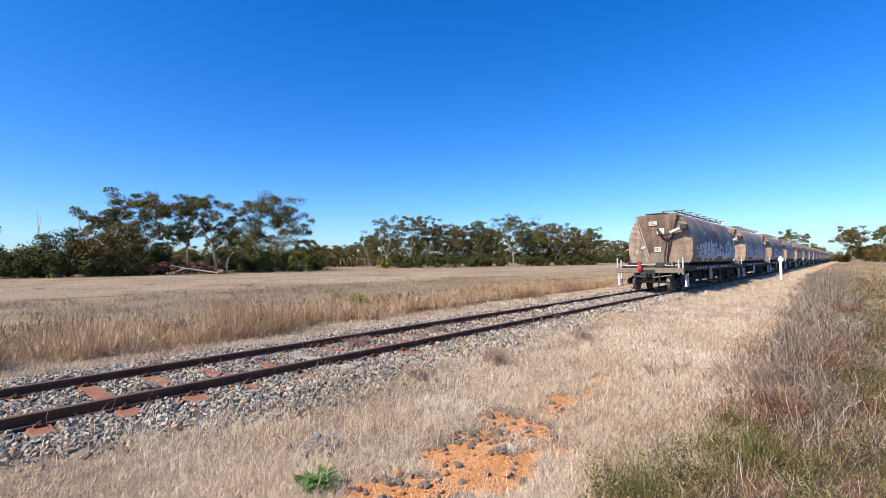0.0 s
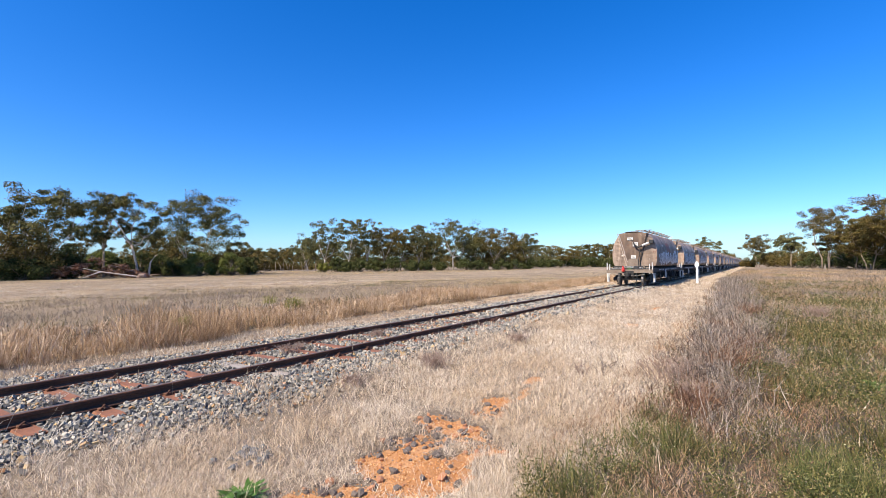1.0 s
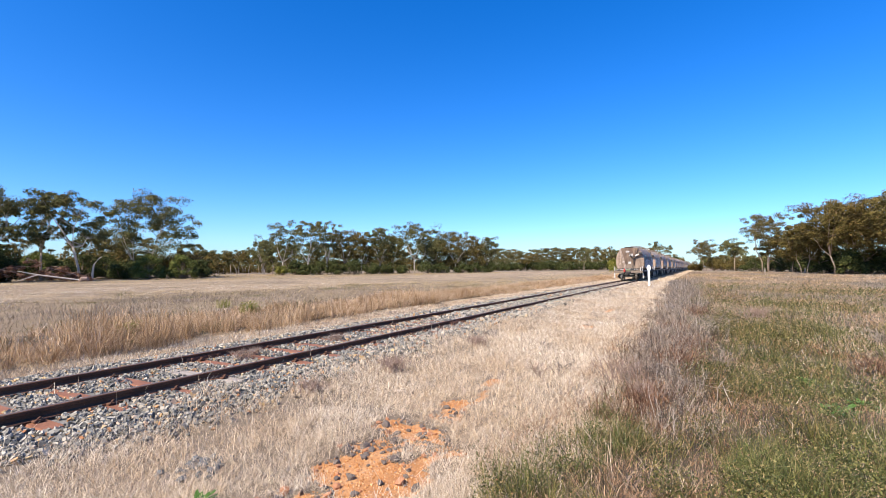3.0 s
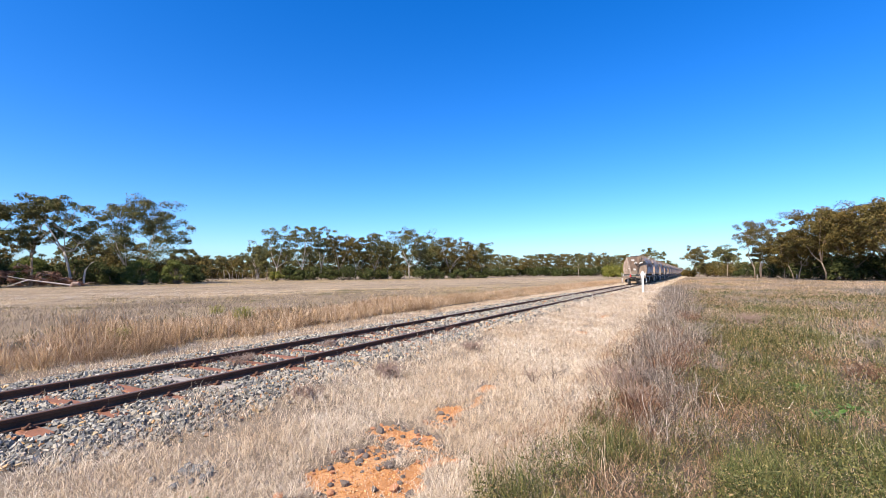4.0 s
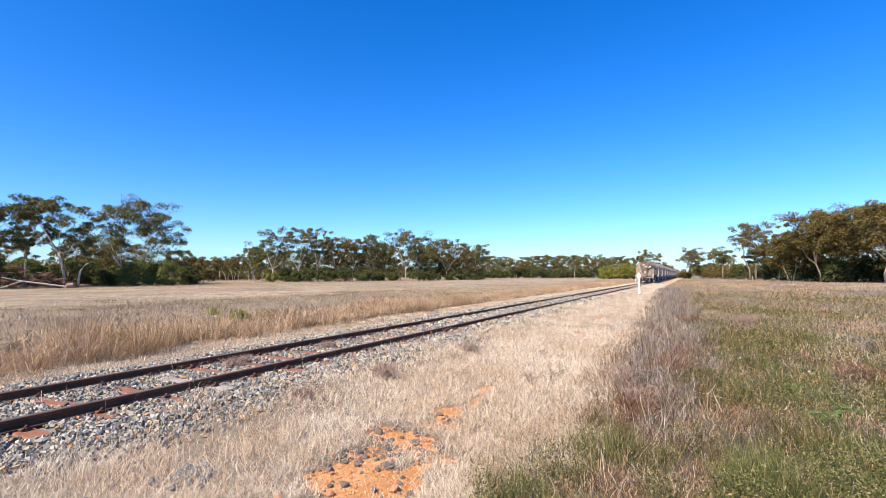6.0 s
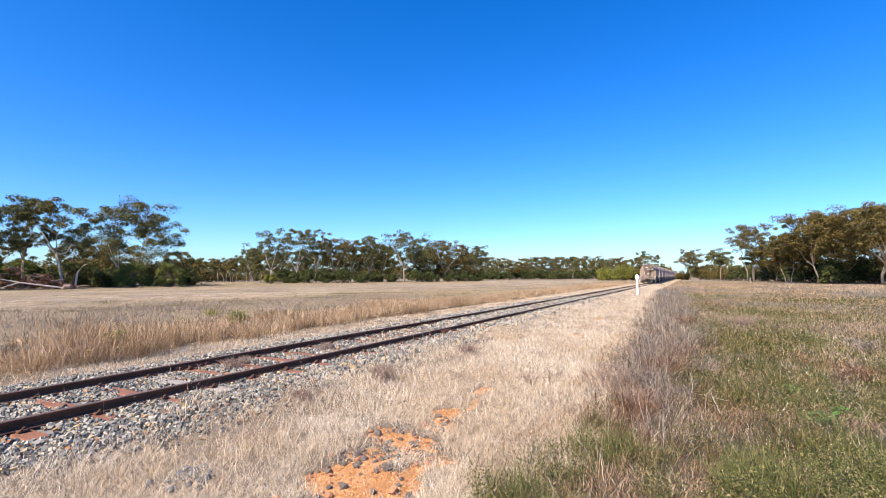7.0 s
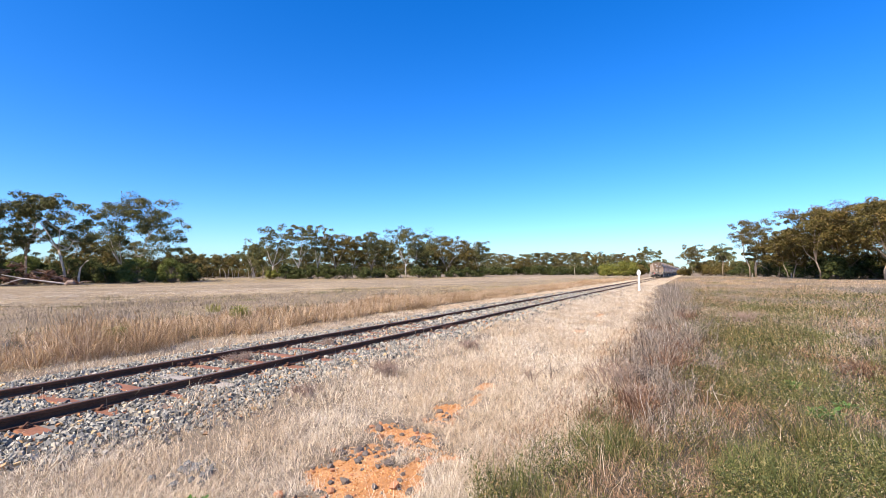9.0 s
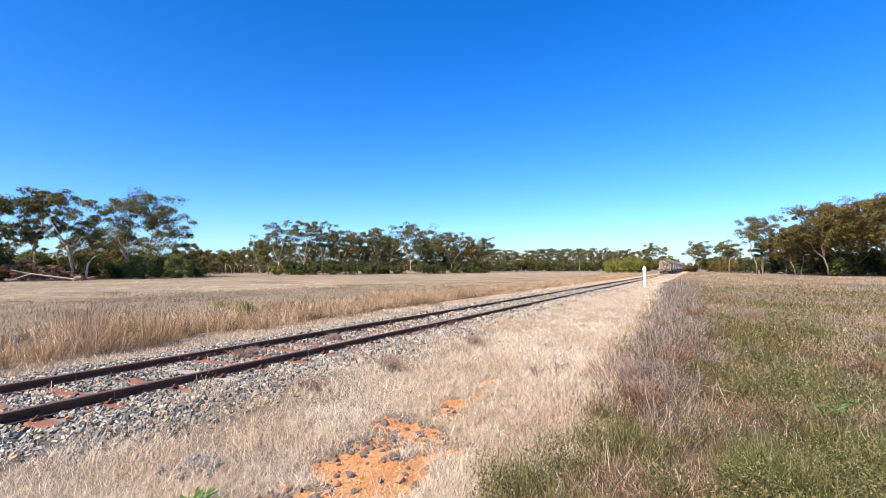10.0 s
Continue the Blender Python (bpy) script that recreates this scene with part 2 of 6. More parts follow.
# ---- mesh helpers ----
class Shape:
    """Collects simple solids into one mesh."""

    def __init__(self):
        self.v, self.f = [], []

    def add(self, verts, faces):
        n = len(self.v)
        self.v += [tuple(p) for p in verts]
        self.f += [tuple(i + n for i in f) for f in faces]
        return self

    def box(self, x0, x1, y0, y1, z0, z1, bevel=0.0):
        bm = bmesh.new()
        bmesh.ops.create_cube(bm, size=1)
        for p in bm.verts:
            p.co = Vector(((x0 + x1) / 2 + p.co.x * (x1 - x0), (y0 + y1) / 2 + p.co.y * (y1 - y0), (z0 + z1) / 2 + p.co.z * (z1 - z0)))
        if bevel:
            bmesh.ops.bevel(bm, geom=bm.edges[:], offset=bevel, segments=1, affect="EDGES")
        bm.verts.ensure_lookup_table()
        self.add([p.co[:] for p in bm.verts], [[p.index for p in f.verts] for f in bm.faces])
        bm.free()
        return self

    def tube(self, points, radii, sides=8):
        """A bent, tapered tube through the points."""
        points = [Vector(p) for p in points]
        if isinstance(radii, (int, float)):
            radii = [radii] * len(points)
        verts, faces = [], []
        for i, (p, r) in enumerate(zip(points, radii)):
            ahead = (points[min(i + 1, len(points) - 1)] - points[max(i - 1, 0)]).normalized()
            side = ahead.cross(Vector((0.31, 0.17, 0.93)) if abs(ahead.z) < 0.9 else Vector((1, 0.1, 0))).normalized()
            up = side.cross(ahead)
            for k in range(sides):
                a = 2 * math.pi * k / sides
                verts.append(p + (side * math.cos(a) + up * math.sin(a)) * r)
        for i in range(len(points) - 1):
            for k in range(sides):
                faces.append((i * sides + k, i * sides + (k + 1) % sides, (i + 1) * sides + (k + 1) % sides, (i + 1) * sides + k))
        faces.append(tuple(reversed(range(sides))))
        faces.append(tuple(range((len(points) - 1) * sides, len(points) * sides)))
        return self.add(verts, faces)

    def lathe_x(self, profile, sides=24, x=0.0):
        """Turned about the x axis: profile of (x, radius)."""
        verts = [(x + px, r * math.cos(2 * math.pi * k / sides), r * math.sin(2 * math.pi * k / sides)) for px, r in profile for k in range(sides)]
        faces = [(i * sides + k, i * sides + (k + 1) % sides, (i + 1) * sides + (k + 1) % sides, (i + 1) * sides + k)
                 for i in range(len(profile) - 1) for k in range(sides)]
        faces += [tuple(range(sides)), tuple(reversed(range((len(profile) - 1) * sides, len(profile) * sides)))]
        return self.add(verts, faces)

    def mesh(self, name, mat, smooth=False):
        me = bpy.data.meshes.new(name)
        me.from_pydata(self.v, [], self.f)
        me.materials.append(mat)
        if smooth:
            me.polygons.foreach_set("use_smooth", [True] * len(me.polygons))
        me.update()
        return me


def part(name, shape, mat, parent, label="", at=None, smooth=False):
    ob = new(name, shape.mesh(name, mat, smooth))
    ob.parent = parent
    if at:
        ob.location = at
    return tagged(ob, label)


def root(name, m, label, category, group="", kind=""):
    ob = new(name)
    ob.matrix_basis = m
    return tagged(ob, label, category, group, kind)


def raw(name, verts, tris, mat):
    """One mesh object from arrays of vertices and equal-sided faces."""
    me = bpy.data.meshes.new(name)
    k = tris.shape[1]
    me.vertices.add(len(verts))
    me.vertices.foreach_set("co", np.asarray(verts, np.float32).ravel())
    me.loops.add(len(tris) * k)
    me.loops.foreach_set("vertex_index", tris.astype(np.int32).ravel())
    me.polygons.add(len(tris))
    me.polygons.foreach_set("loop_start", np.arange(len(tris), dtype=np.int32) * k)
    me.update(calc_edges=True)
    me.polygons.foreach_set("use_smooth", np.zeros(len(tris), bool))
    me.materials.append(mat)
    return new(name, me)


RNG = np.random.default_rng(7)
LATTICE = RNG.random((64, 64))


def patch_noise(x, y, size):
    """Smooth noise 0..1 over the plan, in patches of about that size."""
    u, v = np.asarray(x) / size, np.asarray(y) / size
    i, j = np.floor(u).astype(int), np.floor(v).astype(int)
    a, b = u - i, v - j
    a, b = a * a * (3 - 2 * a), b * b * (3 - 2 * b)
    g = lambda p, q: LATTICE[p % 64, q % 64]
    return (g(i, j) * (1 - a) + g(i + 1, j) * a) * (1 - b) + (g(i, j + 1) * (1 - a) + g(i + 1, j + 1) * a) * b


# ---- plan ----
TRACK_X, RAIL_Z, GAUGE = -6.815, 0.29, 1.505
SLEEPER_Y0, SLEEPER_STEP = 2.30, 0.70


def ballast_right(y):
    return -4.75 - 0.50 * np.clip((y - 4) / 5, 0, 1) - 0.25 * np.clip((y - 10) / 14, 0, 1) - 0.28 * np.clip((3.4 - y) / 0.8, 0, 1) + 0.6 * (patch_noise(y * 0 + 3, y, 1.3) - 0.5)


def verge_right(y):
    """Where the straw verge ends and the weeds begin."""
    return -1.05 - 0.5 * np.clip((5.2 - y) / 2.5, 0, 1) - 0.02 * np.clip(y, 0, 15) - 0.037 * np.clip(y - 15, 0, 60) + 0.6 * (patch_noise(y * 0 + 11, y, 1.5) - 0.5)


def ground_z(x, y):
    x, y = np.asarray(x, float), np.asarray(y, float)
    d = np.abs(x - TRACK_X)
    bed = (0.15 + 0.04 * np.clip((y - 16) / 14, 0, 1)) * np.clip((2.75 - d) / 1.1, 0, 1)
    rough = 0.05 * (patch_noise(x, y, 1.7) - 0.5) + 0.02 * (patch_noise(x + 9, y, 0.35) - 0.5)
    return bed + np.where(d < 2.2, rough * 0.25, rough)


def bare(x, y):
    """How bare the orange dirt is, 0..1: one long patch beside the verge and a few worn spots along the foot track."""
    s = np.full_like(np.asarray(x, float), -2.0)
    for cx, cy, rx, ry, turn in ((-2.44, 3.40, 0.36, 0.70, 6), (-2.46, 2.45, 0.40, 0.36, 0), (-2.44, 2.92, 0.37, 0.30, 0), (-2.70, 4.25, 0.32, 0.20, 0), (-2.62, 5.9, 0.05, 0.4, 12), (-2.76, 6.6, 0.10, 0.25, 0), (-2.66, 5.15, 0.16, 0.5, 14), (-2.85, 13.7, 0.14, 0.30, 0), (-3.15, 19.2, 0.13, 0.5, 0)):
        c, q = math.cos(radians(turn)), math.sin(radians(turn))
        u, v = (x - cx) * c + (y - cy) * q, -(x - cx) * q + (y - cy) * c
        s = np.maximum(s, 1.45 - np.hypot(u / rx, v / ry))
    s = np.minimum(s, np.hypot((x + 2.36) / 0.12, (y - 3.65) / 0.20) - 0.6)
    return np.clip(s + 0.9 * (patch_noise(x, y, 0.28) - 0.5) + 0.6 * (patch_noise(x + 5, y, 0.09) - 0.5), 0, 1)


# ---- ground ----
def build_ground():
    def axis(lo, fine_lo, fine_hi, hi, step, grow):
        mid = list(np.arange(fine_lo, fine_hi, step))
        up, down, s, v = [], [], step, fine_hi
        while v < hi:
            up.append(v)
            s *= grow
            v += s
        s, v = step, fine_lo
        while v > lo:
            s *= grow
            v -= s
            down.append(v)
        return np.array(down[::-1] + mid + up + [hi])

    xs, ys = axis(-2600, -10.0, 2.0, 2600, 0.085, 1.13), axis(-300, 1.0, 8.0, 3000, 0.085, 1.11)
    gx, gy = np.meshgrid(xs, ys)
    gz = ground_z(gx, gy)
    gz = np.where(np.hypot(gx, gy) > 120, np.minimum(gz, 0.02), gz)
    verts = np.stack([gx, gy, gz], -1).reshape(-1, 3)
    nx, ny = len(xs), len(ys)
    i, j = np.meshgrid(np.arange(nx - 1), np.arange(ny - 1))
    k = (j * nx + i).ravel()
    quads = np.stack([k, k + 1, k + nx + 1, k + nx], -1)
    ob = raw("ground", verts, quads, GROUND_STRAW)
    for m in (GROUND_DIRT, GROUND_WEED_SHADE, GROUND_FIELD, GROUND_BALLAST):
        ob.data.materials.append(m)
    cx, cy = verts[quads].mean(1)[:, 0], verts[quads].mean(1)[:, 1]
    slot = np.zeros(len(quads), np.int32)
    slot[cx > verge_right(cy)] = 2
    slot[cx < -11.0 - 0.8 * (patch_noise(cx, cy, 1.0) - 0.5)] = 3
    # dark strip below the tall bank: shade among the stems painted into the ground
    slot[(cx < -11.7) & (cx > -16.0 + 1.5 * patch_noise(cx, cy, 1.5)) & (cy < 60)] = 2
    slot[(cy > 70)] = 3
    slot[bare(cx, cy) > 0.4] = 1
    slot[(cx < ballast_right(cy)) & (cx > -9.6) & (cy < 19 + 20 * patch_noise(cx, cy, 1.2))] = 4
    ob.data.polygons.foreach_set("material_index", slot)
    ob.data.polygons.foreach_set("use_smooth", [True] * len(quads))
    tagged(ob, "dry paddock ground with straw litter and bare orange dirt", "ground", kind="structure")


build_ground()


# ---- track ----
def build_track():
    track = root("railway_track", Matrix.Identity(4), "rusty rails on rusted steel sleepers in grey ballast", "railway track", kind="structure")
    profile = [(-0.066, -0.114), (0.066, -0.114), (0.066, -0.106), (0.012, -0.088), (0.009, -0.045), (0.034, -0.034), (0.034, -0.006), (0.026, 0.0),
               (-0.026, 0.0), (-0.034, -0.006), (-0.034, -0.034), (-0.009, -0.045), (-0.012, -0.088), (-0.066, -0.106)]
    joints = {-1: 5.2, 1: 11.73}
    for side in (-1, 1):
        x = TRACK_X + side * GAUGE / 2
        s = Shape()
        n = len(profile)
        for y0, y1 in ((-60, joints[side] - 0.004), (joints[side] + 0.004, 900)):
            steps = sorted({y0, y1, *[v for v in np.arange(-10, 60, 0.7) if y0 < v < y1], *[v for v in (80, 120, 200, 400) if y0 < v < y1]})
            bend = [0.008 * math.sin(v * 0.37 + side) + 0.006 * math.sin(v * 0.9) for v in steps]
            verts = [(px + b, v, pz + 0.6 * b) for v, b in zip(steps, bend) for px, pz in profile]
            faces = [(i * n + k, (i + 1) * n + k, (i + 1) * n + (k + 1) % n, i * n + (k + 1) % n) for i in range(len(steps) - 1) for k in range(n)]
            faces += [tuple(reversed(range(n))), tuple(range((len(steps) - 1) * n, len(steps) * n))]
            s.add(verts, faces)
        rail = part("rail", s, RAIL, track, "dark rusty steel rail with a worn head", (x, 0, RAIL_Z))
        rail.data.materials.append(RAIL_TOP)
        rail.data.materials.append(SLEEPER)
        for p in rail.data.polygons:
            if p.normal.z > 0.9 and p.center.z > -0.02:
                p.material_index = 1
            elif p.center.z < -0.092:
                p.material_index = 2
        for face in (-1, 1):
            f = Shape().box(face * 0.012, face * 0.036, joints[side] - 0.32, joints[side] + 0.32, -0.098, -0.043, 0.006)
            for k in (-0.24, -0.08, 0.08, 0.24):
                f.box(face * 0.036, face * 0.062, joints[side] + k - 0.018, joints[side] + k + 0.018, -0.093, -0.057, 0.005)
            part("fishplate", f, SLEEPER, rail, "rusty bolted joint plate")
    body = Shape()
    body.add([(sx * 1.22, y, z) for sx in (-1, 1) for y, z in ((-0.13, -0.10), (-0.085, 0), (0.085, 0), (0.13, -0.10))],
             [(0, 1, 2, 3), (7, 6, 5, 4), (0, 4, 5, 1), (1, 5, 6, 2), (2, 6, 7, 3), (3, 7, 4, 0)])
    steel = body.mesh("sleeper", SLEEPER)
    wood = Shape().box(-1.22, 1.22, -0.12, 0.12, -0.13, 0.0, 0.012).mesh("sleeper", TIMBER)
    clip = Shape()
    for k in (-1, 1):
        clip.box(k * 0.07, k * 0.135, -0.05, 0.05, 0.0, 0.028, 0.008).tube([(k * 0.14, -0.045, 0.02), (k * 0.13, 0.0, 0.055), (k * 0.06, 0.02, 0.035), (k * 0.055, 0.045, 0.02)], 0.011, 6)
    clip_mesh = clip.mesh("rail_clip", RAIL)
    rnd = random.Random(4)
    for i in range(-6, 190):
        y = SLEEPER_Y0 + i * SLEEPER_STEP
        timber = i in (3, 17, 31)
        s = new("sleeper", wood if timber else steel)
        s.parent, s.matrix_basis = track, pose(TRACK_X + rnd.uniform(-0.02, 0.02), y + rnd.uniform(-0.025, 0.025), RAIL_Z - 0.116 + rnd.uniform(-0.004, 0.0), 0, 0, rnd.uniform(-0.8, 0.8))
        if timber:
            tagged(s, "weathered grey timber sleeper")
        if i < 50:
            for side in (-1, 1):
                c = new("rail_clip", clip_mesh)
                c.parent, c.location = s, (side * GAUGE / 2, 0, 0.0)
    return track


build_track()


def stones(name, x, y, z, size, mat):
    """Broken stones as irregular eight-cornered solids."""
    n = len(x)
    cube = np.array([(a, b, c) for a in (-1, 1) for b in (-1, 1) for c in (-1, 1)], float)
    v = cube[None] * RNG.uniform(0.45, 1.0, (n, 8, 3))
    v *= RNG.uniform(0.6, 1.15, (n, 1, 3)) * size[:, None, None] * np.array([1.0, 0.95, 0.58])
    q = RNG.normal(size=(n, 4))
    q /= np.linalg.norm(q, axis=1)[:, None]
    w, a, b, c = q.T
    rot = np.stack([1 - 2 * (b * b + c * c), 2 * (a * b - c * w), 2 * (a * c + b * w), 2 * (a * b + c * w), 1 - 2 * (a * a + c * c), 2 * (b * c - a * w),
                    2 * (a * c - b * w), 2 * (b * c + a * w), 1 - 2 * (a * a + b * b)], -1).reshape(n, 3, 3)
    v = np.einsum("nij,nkj->nki", rot, v) + np.stack([x, y, z], -1)[:, None]
    quads = np.array([(0, 1, 3, 2), (4, 6, 7, 5), (0, 4, 5, 1), (2, 3, 7, 6), (0, 2, 6, 4), (1, 5, 7, 3)])
    faces = (quads[None] + 8 * np.arange(n)[:, None, None]).reshape(-1, 4)
    return raw(name, v.reshape(-1, 3), faces, mat)


def build_ballast():
    xs, ys, sizes = [], [], []
    for y0, y1, per, size in ((-14, -2.2, 40, 0.06), (-2.2, 6, 740, 0.0265), (6, 12, 360, 0.034), (12, 22, 130, 0.05), (22, 36, 45, 0.055)):
        n = int(per * 5.3 * (y1 - y0))
        xs.append(RNG.uniform(-9.75, -4.2, n))
        ys.append(RNG.uniform(y0, y1, n))
        sizes.append(size * RNG.uniform(0.55, 1.35, n))
    x, y, s = map(np.concatenate, (xs, ys, sizes))
    edge = ballast_right(y)
    keep = (x < edge + 0.35 * RNG.random(len(x)) ** 3) & (x > -9.62 + 0.3 * patch_noise(x * 0 + 5, y, 0.8))
    off = np.abs((y - SLEEPER_Y0 + SLEEPER_STEP / 2) % SLEEPER_STEP - SLEEPER_STEP / 2)
    d = np.abs(x - TRACK_X)
    keep &= ~((off < 0.105 + 0.05 * patch_noise(x, y, 0.2)) & (d < 1.2) & (patch_noise(x + 30, y, 0.45) < 0.72))
    keep &= np.abs(d - GAUGE / 2) > 0.07
    x, y, s, d = x[keep], y[keep], s[keep], d[keep]
    z = ground_z(x, y) + s * 0.30 + 0.02 * RNG.random(len(x))
    tagged(stones("ballast", x, y, z, s, STONE), "broken grey and buff ballast stones along the track", "ballast", kind="stuff")


build_ballast()


# ---- grain wagon ----
HALF = [(1.28, 1.30), (1.42, 1.375), (1.7, 1.435), (2.1, 1.45), (2.45, 1.425), (2.75, 1.36), (3.0, 1.265), (3.2, 1.155), (3.38, 1.03), (3.52, 0.90), (3.56, 0.6)]
LENGTH, PITCH = 13.9, 14.8


def half_at(z):
    return float(np.interp(z, [a for a, _ in HALF], [b for _, b in HALF]))


def tank_shape():
    ring = [(-w, z) for z, w in HALF] + [(w, z) for z, w in reversed(HALF)]
    n = len(ring)
    stations = [1.72, 1.80, 3.2, 4.8, 6.4, 6.95, 7.5, 9.1, 10.7, LENGTH - 1.80, LENGTH - 1.72]
    s = Shape()
    verts = [(x, y, z) for y in stations for x, z in ring]
    faces = [(i * n + k, i * n + (k + 1) % n, (i + 1) * n + (k + 1) % n, (i + 1) * n + k) for i in range(len(stations) - 1) for k in range(n)]
    s.add(verts, faces)
    for flip in (0, 1):
        at = lambda y: LENGTH - y if flip else y
        inner = []
        for x, z in ring:
            k = np.clip((z - 1.28) / 2.28, 0, 1)
            edge = 0.34 + 0.56 * k
            inner.append((np.sign(x) * min(abs(x), edge), at(1.36 + 0.22 * (1 - k)), z))
        v = [(x, at(1.72), z) for x, z in ring] + inner
        f = [(k, k + 1, n + k + 1, n + k) for k in range(n - 1)]
        h = n // 2
        f += [(n + k, n + k + 1, n + n - 2 - k, n + n - 1 - k) for k in range(h - 1)]
        if not flip:
            f = [tuple(reversed(p)) for p in f]
        s.add(v, f)
    return s


def end_plate_y(z):
    return 1.36 + 0.22 * (1 - np.clip((z - 1.28) / 2.28, 0, 1)) - 0.012


def side_strip(s, y0, y1, z0, z1, lean=0.0, off=0.008, side=1):
    """A painted stroke that follows the curve of the tank's side."""
    zs = np.linspace(z0, z1, 7)
    a = [(side * (half_at(z) + off), y0 + lean * (z - z0), z) for z in zs]
    b = [(side * (half_at(z) + off), y1 + lean * (z - z0), z) for z in zs]
    f = [(k, 7 + k, 8 + k, k + 1) for k in range(6)]
    s.add(a + b, f if side > 0 else [tuple(reversed(q)) for q in f])


def spray(wagon, seed):
    rnd = random.Random(seed)
    lo, hi = rnd.uniform(1.9, 2.6), rnd.uniform(10.4, 12.0)
    base = Shape()
    y = lo
    while y < hi:
        w = rnd.uniform(0.25, 0.6)
        side_strip(base, y, y + w, rnd.uniform(1.38, 1.5), rnd.uniform(1.9, 2.3), rnd.uniform(-0.1, 0.1), 0.016)
        y += w * rnd.uniform(0.75, 1.5)
    tagged(part("spray_fill", base, SPRAY_GREY, wagon, "dark grey spray paint fill"), kind="stuff")
    top, cut = Shape(), Shape()
    y = lo
    while y < hi:
        w = rnd.uniform(0.28, 0.62)
        z0, z1 = rnd.uniform(1.33, 1.62), rnd.uniform(1.95, 2.42) + 0.16 * math.sin(y * 1.1 + seed)
        side_strip(top, y, y + w, z0, z1, rnd.uniform(-0.35, 0.35), 0.022)
        if rnd.random() < 0.35:
            side_strip(top, y - 0.1, y + w * 0.5, z1 + 0.03, z1 + rnd.uniform(0.1, 0.3), rnd.uniform(-0.5, 0.5), 0.022)
        for _ in range(2):
            p, zz = y + rnd.uniform(0, w), rnd.uniform(z0, z1 - 0.3)
            side_strip(cut, p, p + rnd.uniform(0.03, 0.07), zz, zz + rnd.uniform(0.2, 0.6), rnd.uniform(-0.9, 0.9), 0.028)
        if rnd.random() < 0.7:
            zz = rnd.uniform(z0 + 0.1, z1 - 0.15)
            side_strip(cut, y + 0.05, y + w * rnd.uniform(0.4, 0.9), zz, zz + rnd.uniform(0.04, 0.12), rnd.uniform(-0.6, 0.6), 0.030)
        y += w * rnd.uniform(0.85, 1.2)
    tagged(part("graffiti", top, SPRAY, wagon, "white spray paint blocks"), kind="stuff")
    tagged(part("graffiti_outline", cut, SPRAY_GREY, wagon, "dark spray paint outlines"), kind="stuff")
    if seed % 2 == 0:
        patch = Shape()
        for k in range(5):
            side_strip(patch, 6.0 + 0.33 * k, 6.28 + 0.33 * k, 2.42 - 0.03 * k, 2.95 + 0.06 * rnd.random(), 0.1, 0.018)
        tagged(part("spray_patch", patch, SPRAY_RED, wagon, "faded rust red spray patch"), kind="stuff")


